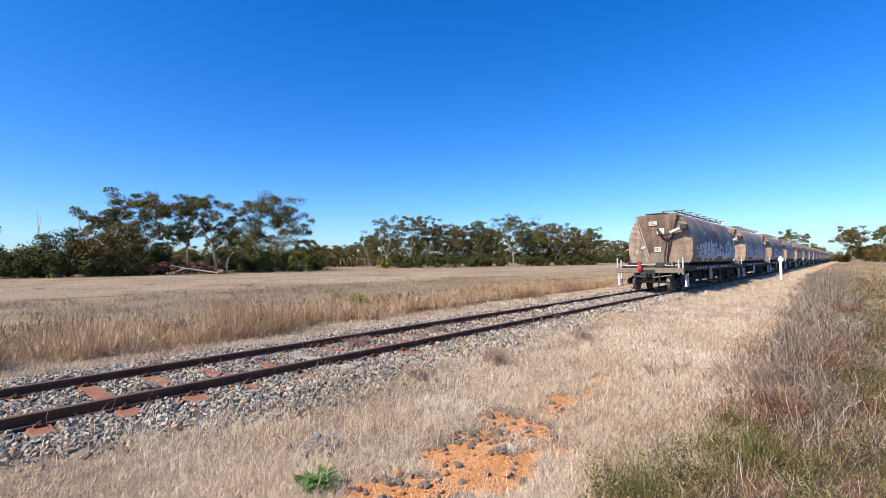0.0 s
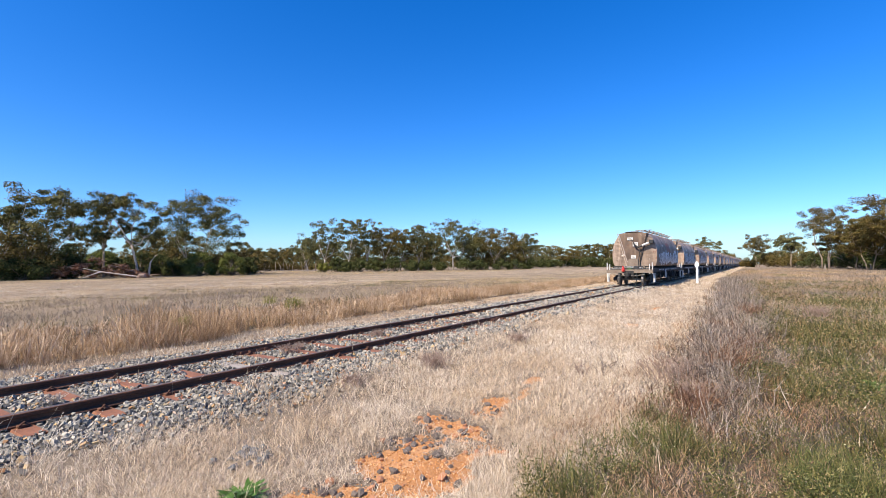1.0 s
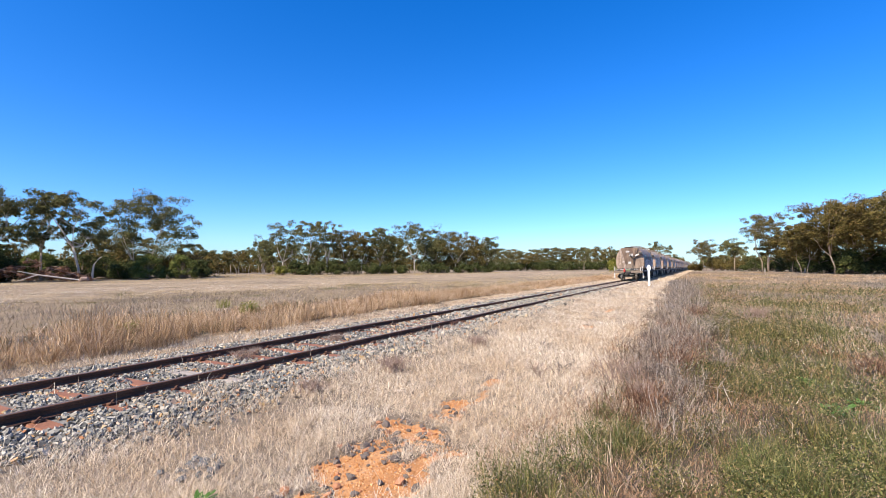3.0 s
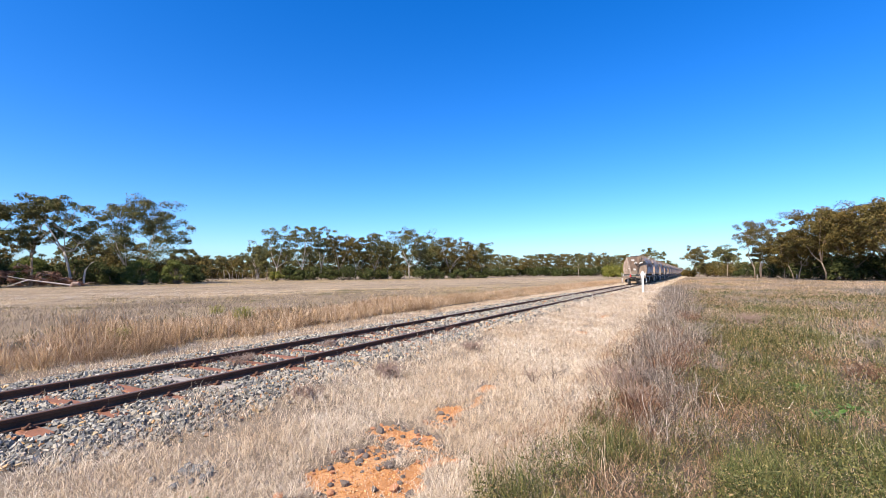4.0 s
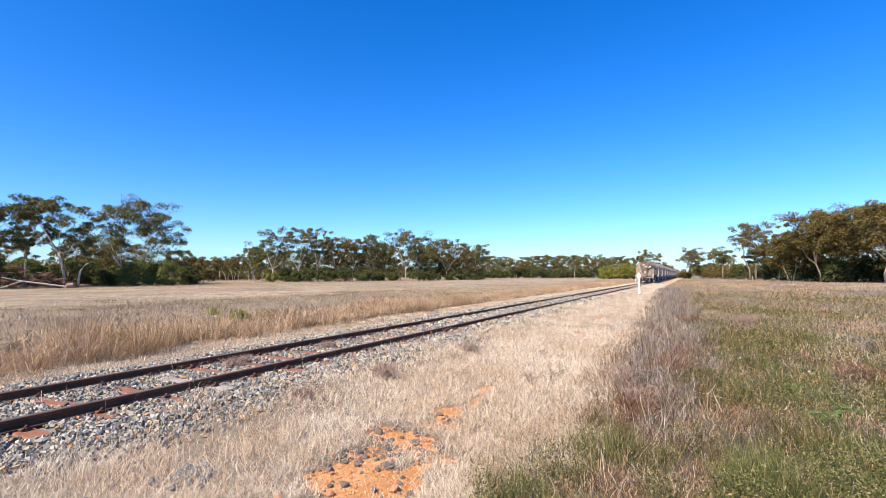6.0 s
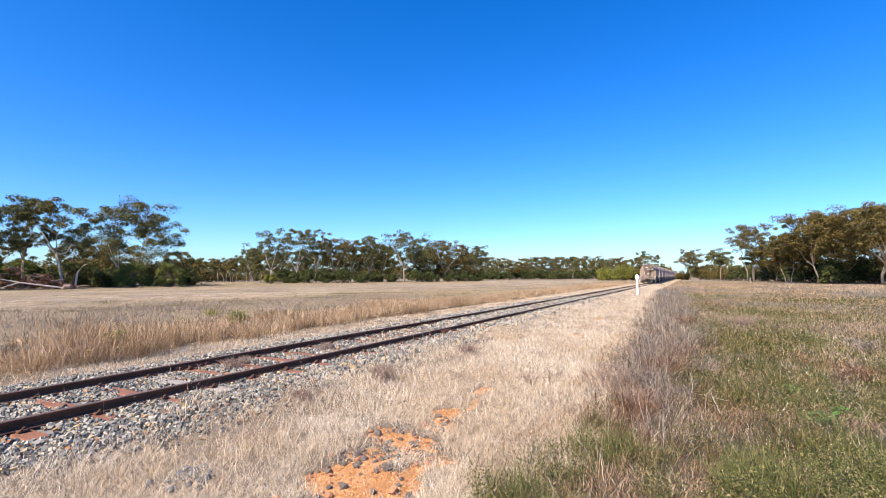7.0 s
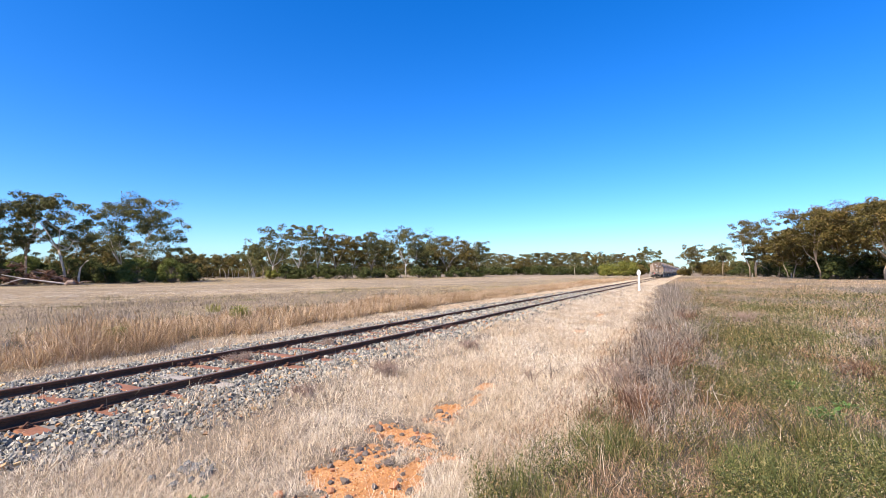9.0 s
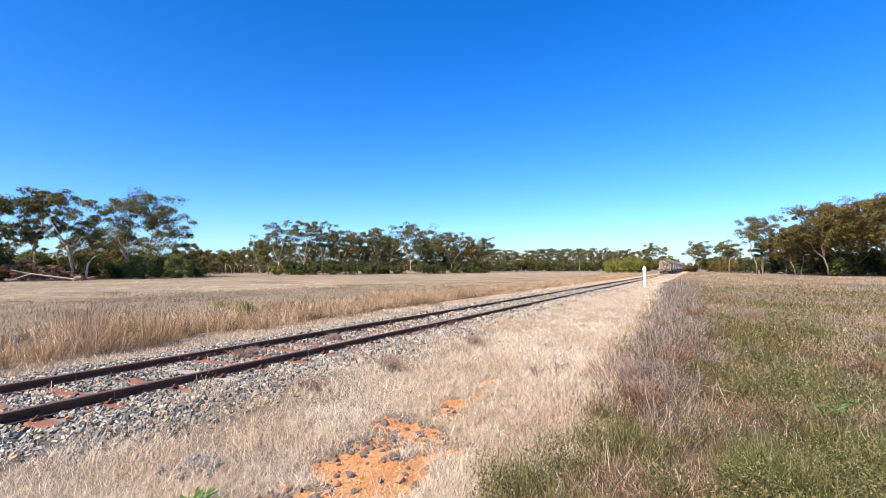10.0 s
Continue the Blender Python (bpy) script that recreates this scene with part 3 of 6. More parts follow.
def build_wagon(seed, label):
    w = root("grain_wagon", pose(TRACK_X, -500, RAIL_Z), label, "freight wagon", "wagons of the grain train")
    tank = part("tank", tank_shape(), TANK, w, "dirty brown-grey steel hopper tank", smooth=False)
    tank.data.materials.append(TANK_RUSTY)
    tank.data.materials.append(TANK_PALE)
    for p in tank.data.polygons:
        p.use_smooth = abs(p.normal.y) < 0.05
        if abs(p.normal.y) > 0.2:
            # centre plate takes the rustier steel, the left corner facets a paler copy
            p.material_index = 1 if abs(p.center.x) < 0.1 else 2 if p.center.x < 0 else 0
    for flip in (0, 1):
        at = lambda y: LENGTH - y if flip else y
        pair = lambda a, b: (min(at(a), at(b)), max(at(a), at(b)))
        for sx, kind in ((-1, 0), (-1, 1), (1, 0)):
            rib = Shape()
            shift = 0.13 * kind * (1 if sx < 0 else 0)
            rib.tube([(sx * (0.91 + shift * 0.7), at(1.345 + shift * 0.3), 3.53), (sx * (0.62 + shift), at(1.46 + shift * 0.25), 2.35), (sx * (0.345 + shift), at(1.57 + shift * 0.3), 1.22)], 0.026, 5)
            part("end_rib", rib, TAN if sx < 0 else FRAME, tank)
        box = Shape()
        y0, y1 = pair(1.36, 1.60)
        box.add([(x, y, z) for y in (y0, y1) for x, z in ((-0.40, 1.18), (0.40, 1.18), (0.40, 1.56), (0.24, 1.76), (-0.24, 1.76), (-0.40, 1.56))],
                [(0, 1, 2, 3, 4, 5), (11, 10, 9, 8, 7, 6)] + [(k, k + 6, (k + 1) % 6 + 6, (k + 1) % 6) for k in range(6)])
        part("end_box", box, DUSTY, tank)
        for x0, x1, z0, z1 in ((-0.36, 0.0, 3.05, 3.24), (-0.16, 0.14, 1.80, 2.02), (-0.02, 0.32, 2.62, 2.90)):
            y = float(end_plate_y((z0 + z1) / 2)) - 0.02
            pl = Shape().box(x0, x1, *pair(y - 0.008, y + 0.03), z0, z1, 0.004)
            plate = part("plate", pl, PALE, tank, "worn white number plate")
            marks = Shape()
            for k, (q0, q1) in enumerate(((0.12, 0.8), (0.12, 0.55), (0.2, 0.86))):
                zz = z1 - (z1 - z0) * (0.26 + 0.24 * k)
                marks.box(x0 + (x1 - x0) * q0, x0 + (x1 - x0) * q1, *pair(y - 0.014, y - 0.006), zz - 0.012, zz + 0.012)
            tagged(part("plate_bars", marks, DUSTY, plate), kind="stuff")
        y = at(1.25)
        pipe = Shape().tube([(0.05, at(1.40), 2.86), (0.05, y, 2.84), (0.16, y, 2.68), (0.34, y, 2.55), (0.52, y, 2.62), (0.60, y, 2.66), (1.18, at(1.45), 2.93), (1.28, at(1.60), 2.93)], 0.05, 8)
        part("hose_arm", pipe, BLACK, w, "black bent rubber hose arm")
        part("hose_sleeve", Shape().tube([(0.60, y, 2.66), (1.0, at(1.34), 2.85)], 0.075, 10), PALE, w)
        part("hose_head", Shape().box(1.02, 1.30, *pair(1.30, 1.62), 2.80, 3.04, 0.03), BLACK, w)
        part("drain_hose", Shape().tube([(0.46, at(1.30), 2.5), (0.40, at(1.34), 2.0), (0.32, at(1.36), 1.6), (0.34, at(1.36), 1.2)], 0.03, 6), BLACK, w)
        # end platform
        part("headstock", Shape().box(-1.45, 1.45, *pair(0, 0.24), 0.83, 1.06, 0.02), DUSTY, w, "dusty steel end beam")
        part("end_platform", Shape().box(-1.36, 1.36, *pair(0.24, 1.7), 1.02, 1.07), FRAME, w)
        part("bolster", Shape().box(-1.25, 1.25, *pair(0.9, 1.7), 1.07, 1.29, 0.02), BOGIE, w)
        part("brake_cylinder", Shape().tube([(0.15, at(0.6), 1.16), (0.75, at(0.6), 1.16)], 0.12, 10), FRAME, w)
        part("air_valve", Shape().box(0.2, 0.55, *pair(0.35, 0.7), 1.04, 1.3, 0.04), BLACK, w)
        part("deck_pipe", Shape().tube([(-1.2, at(0.42), 1.14), (-0.5, at(0.42), 1.16), (-0.42, at(0.5), 1.22), (0.55, at(0.5), 1.22), (0.62, at(0.42), 1.14), (1.2, at(0.42), 1.12)], 0.028, 6), PALE, w, "dusty white deck pipe")
        part("deck_rail", Shape().tube([(-1.24, at(0.05), 1.13), (1.24, at(0.05), 1.13)], 0.022, 6), BLACK, w)
        for x0, x1, z1 in ((-1.12, -0.86, 1.24), (-0.72, -0.56, 1.32), (0.68, 0.84, 1.34), (0.92, 1.14, 1.22)):
            part("deck_bracket", Shape().box(x0, x1, *pair(0.72, 0.88), 1.06, z1, 0.02), DUSTY if x0 > 0 else FRAME, w)
        part("brake_rod", Shape().tube([(-0.9, at(0.02), 0.74), (-0.2, at(-0.06), 0.66), (0.3, at(-0.06), 0.64), (0.95, at(0.02), 0.74)], 0.022, 6), WHEEL, w)
        part("valve_cover", Shape().box(-0.25, 0.12, *pair(0.5, 0.8), 1.04, 1.2, 0.04), GREEN, w, "green painted valve cover")
        for sx in (-1, 1):
            for dx in (1.41, 1.24):
                part("grab_post", Shape().tube([(sx * dx, at(0.05), 0.78), (sx * dx, at(0.05), 1.52 - 0.1 * (dx < 1.3))], 0.032, 6), PALE, w)
            step = Shape()
            for yy in (0.3, 0.62):
                step.box(sx * 1.45 - 0.035, sx * 1.45 + 0.035, *pair(yy, yy + 0.05), 0.25, 0.80)
            step.box(sx * 1.45 - 0.06, sx * 1.45 + 0.06, *pair(0.3, 0.67), 0.24, 0.28).box(sx * 1.45 - 0.04, sx * 1.45 + 0.04, *pair(0.3, 0.67), 0.50, 0.53)
            part("step", step, PALE, w, "worn white foot step")
            part("tank_leg", Shape().box(sx * 1.16 - 0.06, sx * 1.16 + 0.06, *pair(1.75, 1.95), 0.98, 1.3), FRAME, w)
        coupler = Shape().box(-0.12, 0.12, *pair(-0.30, 0.3), 0.60, 0.84, 0.04).box(-0.2, 0.06, *pair(-0.45, -0.22), 0.57, 0.87, 0.05).box(-0.28, 0.28, *pair(-0.02, 0.02), 0.48, 0.98, 0.02)
        part("coupler", coupler, BOGIE, w)
        for x0 in (-0.55, 0.48):
            hose = Shape().tube([(x0, at(-0.02), 0.82), (x0, at(-0.14), 0.78), (x0 + 0.04, at(-0.2), 0.55), (x0 - 0.03, at(-0.18), 0.25), (x0 - 0.12, at(-0.12), 0.12), (x0 - 0.2, at(-0.05), 0.16)], 0.03, 6)
            part("brake_hose", hose, BLACK, w)
        # bogie
        bogie = part("bogie", Shape().box(-0.9, 0.9, -0.16, 0.16, 0.42, 0.68, 0.03), BOGIE, w, "dark cast iron bogie", (0, at(1.6), 0))
        for sx in (-1, 1):
            fr = Shape()
            x0, x1 = sorted((sx * 0.98, sx * 1.08))
            prof = [(-1.15, 0.36), (-1.15, 0.56), (-0.75, 0.60), (-0.35, 0.72), (0.35, 0.72), (0.75, 0.60), (1.15, 0.56), (1.15, 0.36), (0.7, 0.34), (0.35, 0.18), (-0.35, 0.18), (-0.7, 0.34)]
            m = len(prof)
            fr.add([(x, y, z) for x in (x0, x1) for y, z in prof], [tuple(range(m)), tuple(reversed(range(m, 2 * m)))] + [(k, k + m, (k + 1) % m + m, (k + 1) % m) for k in range(m)])
            for yy in (-0.9, 0.9):
                fr.lathe_x([(sx * 0.93, 0.12), (sx * 1.15, 0.12), (sx * 1.17, 0.08)], 10)
                fr.v[-30:] = [(a, b + yy, c + 0.42) for a, b, c in fr.v[-30:]]
            part("side_frame", fr, BOGIE, bogie)
            sp = Shape()
            for yy in (-0.2, 0, 0.2):
                sp.tube([(sx * 1.03, yy, 0.2), (sx * 1.03, yy, 0.44)], 0.085, 8)
            part("spring", sp, FRAME, bogie)
        for yy in (-0.92, 0.92):
            ws = Shape()
            for sx in (-1, 1):
                o = sx * 0.68
                ws.lathe_x([(o - sx * 0.03, 0.10), (o - sx * 0.03, 0.20), (o + sx * 0.02, 0.30), (o - sx * 0.005, 0.36), (o - sx * 0.005, 0.445), (o + sx * 0.025, 0.45),
                            (o + sx * 0.04, 0.425), (o + sx * 0.13, 0.418), (o + sx * 0.13, 0.36), (o + sx * 0.075, 0.33), (o + sx * 0.085, 0.2), (o + sx * 0.12, 0.15), (o + sx * 0.12, 0.09)], 20)
            ws.lathe_x([(-1.0, 0.07), (1.0, 0.07)], 10)
            part("wheelset", ws, WHEEL, bogie, "rust-brown steel wheels on an axle", (0, yy, 0.42))
    for sx in (-1, 1):
        part("side_sill", Shape().box(sx * 1.34 - 0.06, sx * 1.34 + 0.06, 0.24, LENGTH - 0.24, 0.90, 1.12, 0.012), FRAME, w, "dark side sill")
        marks = Shape()
        for k in range(16):
            y = 2.6 + k * 0.55
            if k % 5 != 4:
                marks.box(sx * 1.405 - 0.004, sx * 1.405 + 0.004, y, y + 0.3, 0.98, 1.06)
        tagged(part("sill_bars", marks, PALE, w, "faded white stencil bars"), kind="stuff")
        for k in range(11):
            y = 1.9 + k * 1.0
            part("tank_bracket", Shape().box(sx * 1.24 - 0.05, sx * 1.24 + 0.05, y, y + 0.08, 1.04, 1.24), FRAME, w)
    part("centre_sill", Shape().box(-0.2, 0.2, 0.24, LENGTH - 0.24, 0.62, 1.0), FRAME, w)
    for y in (4.4, 6.2, 7.7, 9.5):
        hop = Shape()
        hop.add([(-0.95, y - 0.7, 1.1), (0.95, y - 0.7, 1.1), (0.95, y + 0.7, 1.1), (-0.95, y + 0.7, 1.1), (-0.3, y - 0.28, 0.32), (0.3, y - 0.28, 0.32), (0.3, y + 0.28, 0.32), (-0.3, y + 0.28, 0.32)],
                [(0, 1, 5, 4), (1, 2, 6, 5), (2, 3, 7, 6), (3, 0, 4, 7), (4, 5, 6, 7), (3, 2, 1, 0)])
        part("discharge_hopper", hop, BOGIE, w)
    for y0, y1 in ((3.4, 4.4), (9.6, 10.4)):
        part("air_tank", Shape().tube([(0.85, y0, 0.62), (0.85, y1, 0.62)], 0.2, 12), FRAME, w)
    wheel = Shape()
    ring = [(1.42, 5.4 + 0.27 * math.cos(a), 0.68 + 0.27 * math.sin(a)) for a in np.linspace(0, 2 * math.pi, 19)]
    wheel.tube(ring, 0.028, 6)
    for k in range(3):
        a = k * math.pi / 3
        wheel.tube([(1.42, 5.4 - 0.27 * math.cos(a), 0.68 - 0.27 * math.sin(a)), (1.42, 5.4 + 0.27 * math.cos(a), 0.68 + 0.27 * math.sin(a))], 0.02, 5)
    part("handbrake_wheel", wheel, PALE, w, "white handbrake wheel")
    for k in range(7):
        y = 3.1 + k * 1.15
        part("side_bracket", Shape().box(1.28, 1.40, y, y + 0.1, 0.45, 0.88), FRAME, w)
    # roof walkway and lid bars
    part("roof_walkway", Shape().box(-0.55, 0.25, 1.5, LENGTH - 1.5, 3.60, 3.64), FRAME, w)
    hatch = Shape()
    for k in range(5):
        hatch.box(-0.5, 0.2, 2.1 + 2.0 * k, 3.7 + 2.0 * k, 3.64, 3.70, 0.015)
    part("roof_hatch", hatch, DUSTY, w)
    for k in range(8):
        y = 1.75 + k * 1.48
        b = Shape().box(0.1, 1.12, y, y + 0.09, 3.70, 3.745).tube([(1.02, y + 0.05, 3.70), (0.84, y + 0.05, 3.46)], 0.03, 5).tube([(0.2, y + 0.05, 3.70), (0.2, y + 0.05, 3.62)], 0.025, 5)
        part("lid_bar", b, PALE if k == 7 else DUSTY, w)
    part("lid_rail", Shape().tube([(0.7, 1.7, 3.69), (0.7, LENGTH - 1.7, 3.69)], 0.03, 6), FRAME, w)
    spray(w, seed)
    return w


WAGONS = [build_wagon(2, "dirty brown-grey grain hopper wagon with spray-painted side"), build_wagon(5, "grimy brown-grey grain hopper wagon, white spray strokes"), build_wagon(8, "weathered brown-grey grain hopper wagon with graffiti")]
for i in range(3, 25):
    WAGONS.append(copy_thing(WAGONS[(0, 1, 2, 1, 0, 2)[i % 6]], pose(TRACK_X, -500, RAIL_Z)))
lamp = part("tail_lamp", Shape().box(-0.44, -0.26, -0.2, -0.02, 0.92, 1.14, 0.03).box(-0.41, -0.29, -0.18, -0.04, 1.14, 1.27, 0.03), RED, WAGONS[0], "bright red tail marker lamp")
part("lamp_lens", Shape().lathe_x([(0, 0.06), (0.02, 0.05)], 12), RED, lamp).matrix_basis = pose(-0.35, -0.2, 1.04, 0, 0, -90)


# ---- post ----
def build_post():
    p = root("track_post", pose(-4.0, 45.2, float(ground_z(-4.0, 45.2))), "white painted trackside post with a pointed head", "post")
    part("shaft", Shape().box(-0.085, 0.085, -0.04, 0.04, -0.1, 1.42, 0.012), WHITE, p)
    out = [(-0.085, 1.42), (0.085, 1.42), (0.165, 1.56), (0.165, 1.66), (0.12, 1.78), (0.0, 1.93), (-0.12, 1.78), (-0.165, 1.66), (-0.165, 1.56)]
    m = len(out)
    head = Shape().add([(x, y, z) for y in (-0.03, 0.03) for x, z in out], [tuple(range(m)), tuple(reversed(range(m, 2 * m)))] + [(k + m, k, (k + 1) % m, (k + 1) % m + m) for k in range(m)][::-1])
    part("head", head, WHITE, p, "pointed white head")


build_post()
for x, y, h in ((28.8, 137, 1.3), (22.0, 141, 1.2), (14.5, 146, 1.2)):
    f = root("fence_post", pose(x, y, 0), "weathered grey timber fence post", "post", "fence posts in the paddock")
    part("stake", Shape().tube([(0, 0, -0.2), (0.02, 0, h * 0.5), (0.0, 0.02, h)], [0.16, 0.15, 0.13], 7), TIMBER, f)


# ---- trees ----
def leaves(name, centres, radii, count, size, mat, parent, flat=0.65, hang=0.3, label="", jitter=0.55):
    """Leaf clumps: small pointed leaves that lie round the outside of uneven rounded clumps, facing roughly outwards."""
    n = len(centres) * count
    c, r = np.repeat(centres, count, 0), np.repeat(radii, count)
    d = RNG.normal(size=(n, 3))
    d /= np.linalg.norm(d, axis=1)[:, None]
    d[:, 2] = np.where((d[:, 2] < -0.2) & (RNG.random(n) < 0.5), -d[:, 2], d[:, 2])
    rad = r * RNG.random(n) ** 0.3 * (0.78 + 0.34 * RNG.random(n))
    p = c + d * rad[:, None] * np.array([1, 1, flat])
    face = d * np.array([1, 1, 1 / flat]) + np.array([0, 0, 0.15]) + jitter * RNG.normal(size=(n, 3))
    face /= np.linalg.norm(face, axis=1)[:, None]
    a = np.cross(face, RNG.normal(size=(n, 3)))
    a[:, 2] -= hang * np.abs(a[:, 2])
    a /= np.linalg.norm(a, axis=1)[:, None]
    b = np.cross(a, face)
    ln = size * RNG.uniform(0.6, 1.4, n)[:, None]
    v = np.stack([p - a * ln - b * ln * 0.15, p + b * ln * 0.75, p + a * ln * 1.1], 1).reshape(-1, 3)
    ob = raw(name, v, np.arange(3 * n).reshape(n, 3), mat)
    ob.parent = parent
    return tagged(ob, label)


def polar(az, d):
    return -d * math.sin(radians(az)), d * math.cos(radians(az))


def tree(az, d, height, width, seed, leaf=None, bark=None, clumps=34, count=150, airy=0.0, crown_low=0.38, lean=(0, 0), fork=0.22, stems=1, clump_r=0.135, size=0.28,
         label="tall gum tree with pale forked trunk and olive crown"):
    rnd = random.Random(seed)
    leaf, bark = leaf or LEAF, bark or BARK
    x, y = polar(az, d)
    t = root("tree", pose(x, y, -0.05, 0, 0, 0), label, "tree", "gum trees round the paddock")
    W, H = width / 2 * 1.06, height * 1.03
    clumps, crown_low = int(clumps * (1.5 - 0.3 * airy)), crown_low - 0.06
    top = Vector((lean[0] * H, lean[1] * H, 0))
    near = d < 165
    # heads of foliage at the limb ends, each a cluster of small clumps
    per = 5
    heads = max(8, clumps // 4)
    cs, rs, hs = [], [], []
    for i in range(heads):
        k = min(1.0, max(0.0, (i + rnd.uniform(0.1, 0.9)) / heads)) ** 0.66
        reach = 0.35 + 0.65 * math.sin(math.pi * min(1.0, 0.22 + 0.62 * k)) ** 0.9
        a, q = i * 2.4 + rnd.uniform(-0.6, 0.6), rnd.uniform(0.35, 0.90)
        z = H * (crown_low + (0.91 - crown_low) * (0.10 + 0.90 * min(k, 0.9)))
        z -= 0.10 * H * (q * reach) ** 2
        h = Vector((math.cos(a) * W * reach * q, math.sin(a) * W * reach * q, z)) + top * (z / H)
        hr = W * rnd.uniform(0.30, 0.46) * (1.0 - 0.10 * airy) * (1.0 if near else 1.3)
        hs.append(h)
        for _ in range(per):
            u = Vector((rnd.gauss(0, 0.62), rnd.gauss(0, 0.62), min(0.35, rnd.gauss(0, 0.44))))
            cs.append((h + u * hr, i))
            rs.append(hr * rnd.uniform(0.28, 0.62) * (clump_r / 0.135) * (1 - 0.12 * airy))
    wood, th = Shape(), 0.0125 * H * (0.66 if stems > 1 else 0.9)
    forks = []
    for sidx in range(stems):
        off = Vector((math.cos(2.1 * sidx + seed), math.sin(2.1 * sidx + seed), 0)) * (stems > 1) * rnd.uniform(0.5, 1.1)
        fk = off * 2.6 + top * fork * 1.4 + Vector((rnd.uniform(-0.3, 0.3), rnd.uniform(-0.3, 0.3), H * fork * rnd.uniform(0.85, 1.2)))
        wood.tube([off + Vector((0, 0, -0.3)), off * 1.1 + top * fork * 0.5 + Vector((rnd.uniform(-0.15, 0.15), 0, H * fork * 0.5)), fk], [th * 1.35, th * 1.05, th * 0.9], 8)
        forks.append(fk)
    mains = []
    for i, h in enumerate(hs):
        bend = lambda f, u: Vector((rnd.uniform(-f, f), rnd.uniform(-f, f), rnd.uniform(-u, u * 0.6) * H))
        main = i % 4 == 0
        if main:
            fk = min(forks, key=lambda q: (Vector((q.x, q.y)) - Vector((h.x, h.y)) * 0.4).length + rnd.uniform(0, 0.8))
            m, m2 = fk.lerp(h, 0.45) + bend(0.5, 0.04), fk.lerp(h, 0.75) + bend(0.4, 0.03)
            wood.tube([fk, m, m2, h], [th * 0.7, th * 0.5, th * 0.33, th * 0.16], 6)
            mains += [(m, th * 0.42), (m2, th * 0.3)]
        else:
            fk, r = min(mains, key=lambda q: (q[0] - h).length + (2.5 if q[0].z > h.z else 0))
            m2 = fk.lerp(h, 0.6) + bend(0.5, 0.03)
            wood.tube([fk, m2, h], [r * 0.85, r * 0.55, r * 0.25], 5)
        for c, j in cs:
            if j == i and near:
                wood.tube([m2, m2.lerp(c, 0.5) + Vector((rnd.uniform(-0.3, 0.3), rnd.uniform(-0.3, 0.3), 0.1)), c], [th * 0.12, th * 0.08, th * 0.04], 3)
    part("trunk", wood, bark, t, smooth=True)
    leaves("crown", np.array([c[:] for c, _ in cs]), np.array(rs), int(count * (0.86 if near else 0.62) * (1 - 0.30 * airy)), size * (0.74 if near else 0.95), leaf, t, 0.7)
    return t


def shrub(az, d, height, width, seed, leaf=None, clumps=26, count=150, size=0.2, label="dense dark green shrub under the trees"):
    rnd = random.Random(seed)
    x, y = polar(az, d)
    s = root("shrub", pose(x, y, 0), label, "shrub", "shrubs round the paddock")
    cs, rs, wood = [], [], Shape()
    for _ in range(clumps):
        a, k = rnd.uniform(0, 6.28), rnd.random() ** 0.6
        q = k * 0.42 * width
        z = height * (0.12 + 0.68 * rnd.random() * math.sqrt(max(0.05, 1 - (k * 0.9) ** 2)))
        cs.append((q * math.cos(a), q * math.sin(a), z))
        rs.append(0.2 * min(width, height * 1.6) * rnd.uniform(0.65, 1.15))
        wood.tube([(0.1 * rnd.uniform(-1, 1), 0.1 * rnd.uniform(-1, 1), -0.1), (q * 0.5 * math.cos(a), q * 0.5 * math.sin(a), z * 0.6), cs[-1]], [0.09, 0.06, 0.02], 5)
    part("trunk", wood, DARK_BARK, s)
    leaves("crown", np.array(cs), np.array(rs), count, size, leaf or LEAF_DARK, s, 0.85, 0.1)
    return s


def round_bush(az, d, height, width, seed):
    """A dense dome of small leaves over short stems."""
    rnd = random.Random(seed)
    x, y = polar(az, d)
    s = root("shrub", pose(x, y, 0), "rounded light green bush in front of the trees", "shrub", "shrubs round the paddock")
    cs, rs, wood = [], [], Shape()
    for _ in range(60):
        a, up = rnd.uniform(0, 6.28), rnd.uniform(-0.08, 1.0)
        q = 0.42 * width * math.sqrt(max(0.0, 1 - up * up * 0.9)) * rnd.uniform(0.85, 1.0)
        z = 0.12 * height + 0.72 * height * up
        cs.append((q * math.cos(a), q * math.sin(a), z))
        rs.append(0.13 * width * rnd.uniform(0.7, 1.15))
        wood.tube([(0.1 * rnd.uniform(-1, 1), 0.1 * rnd.uniform(-1, 1), -0.1), (q * 0.5 * math.cos(a), q * 0.5 * math.sin(a), z * 0.6), cs[-1]], [0.05, 0.03, 0.012], 4)
    part("trunk", wood, DARK_BARK, s)
    leaves("crown", np.array(cs), np.array(rs), 120, 0.17, LEAF_BUSH, s, 0.9, 0.1)


for k, (az, d, h, w) in enumerate(((60.9, 116, 5.4, 7.2), (57.6, 117, 5.6, 6.6), (69.4, 124, 6.0, 8.0))):
    round_bush(az, d, h, w, 390 + k)
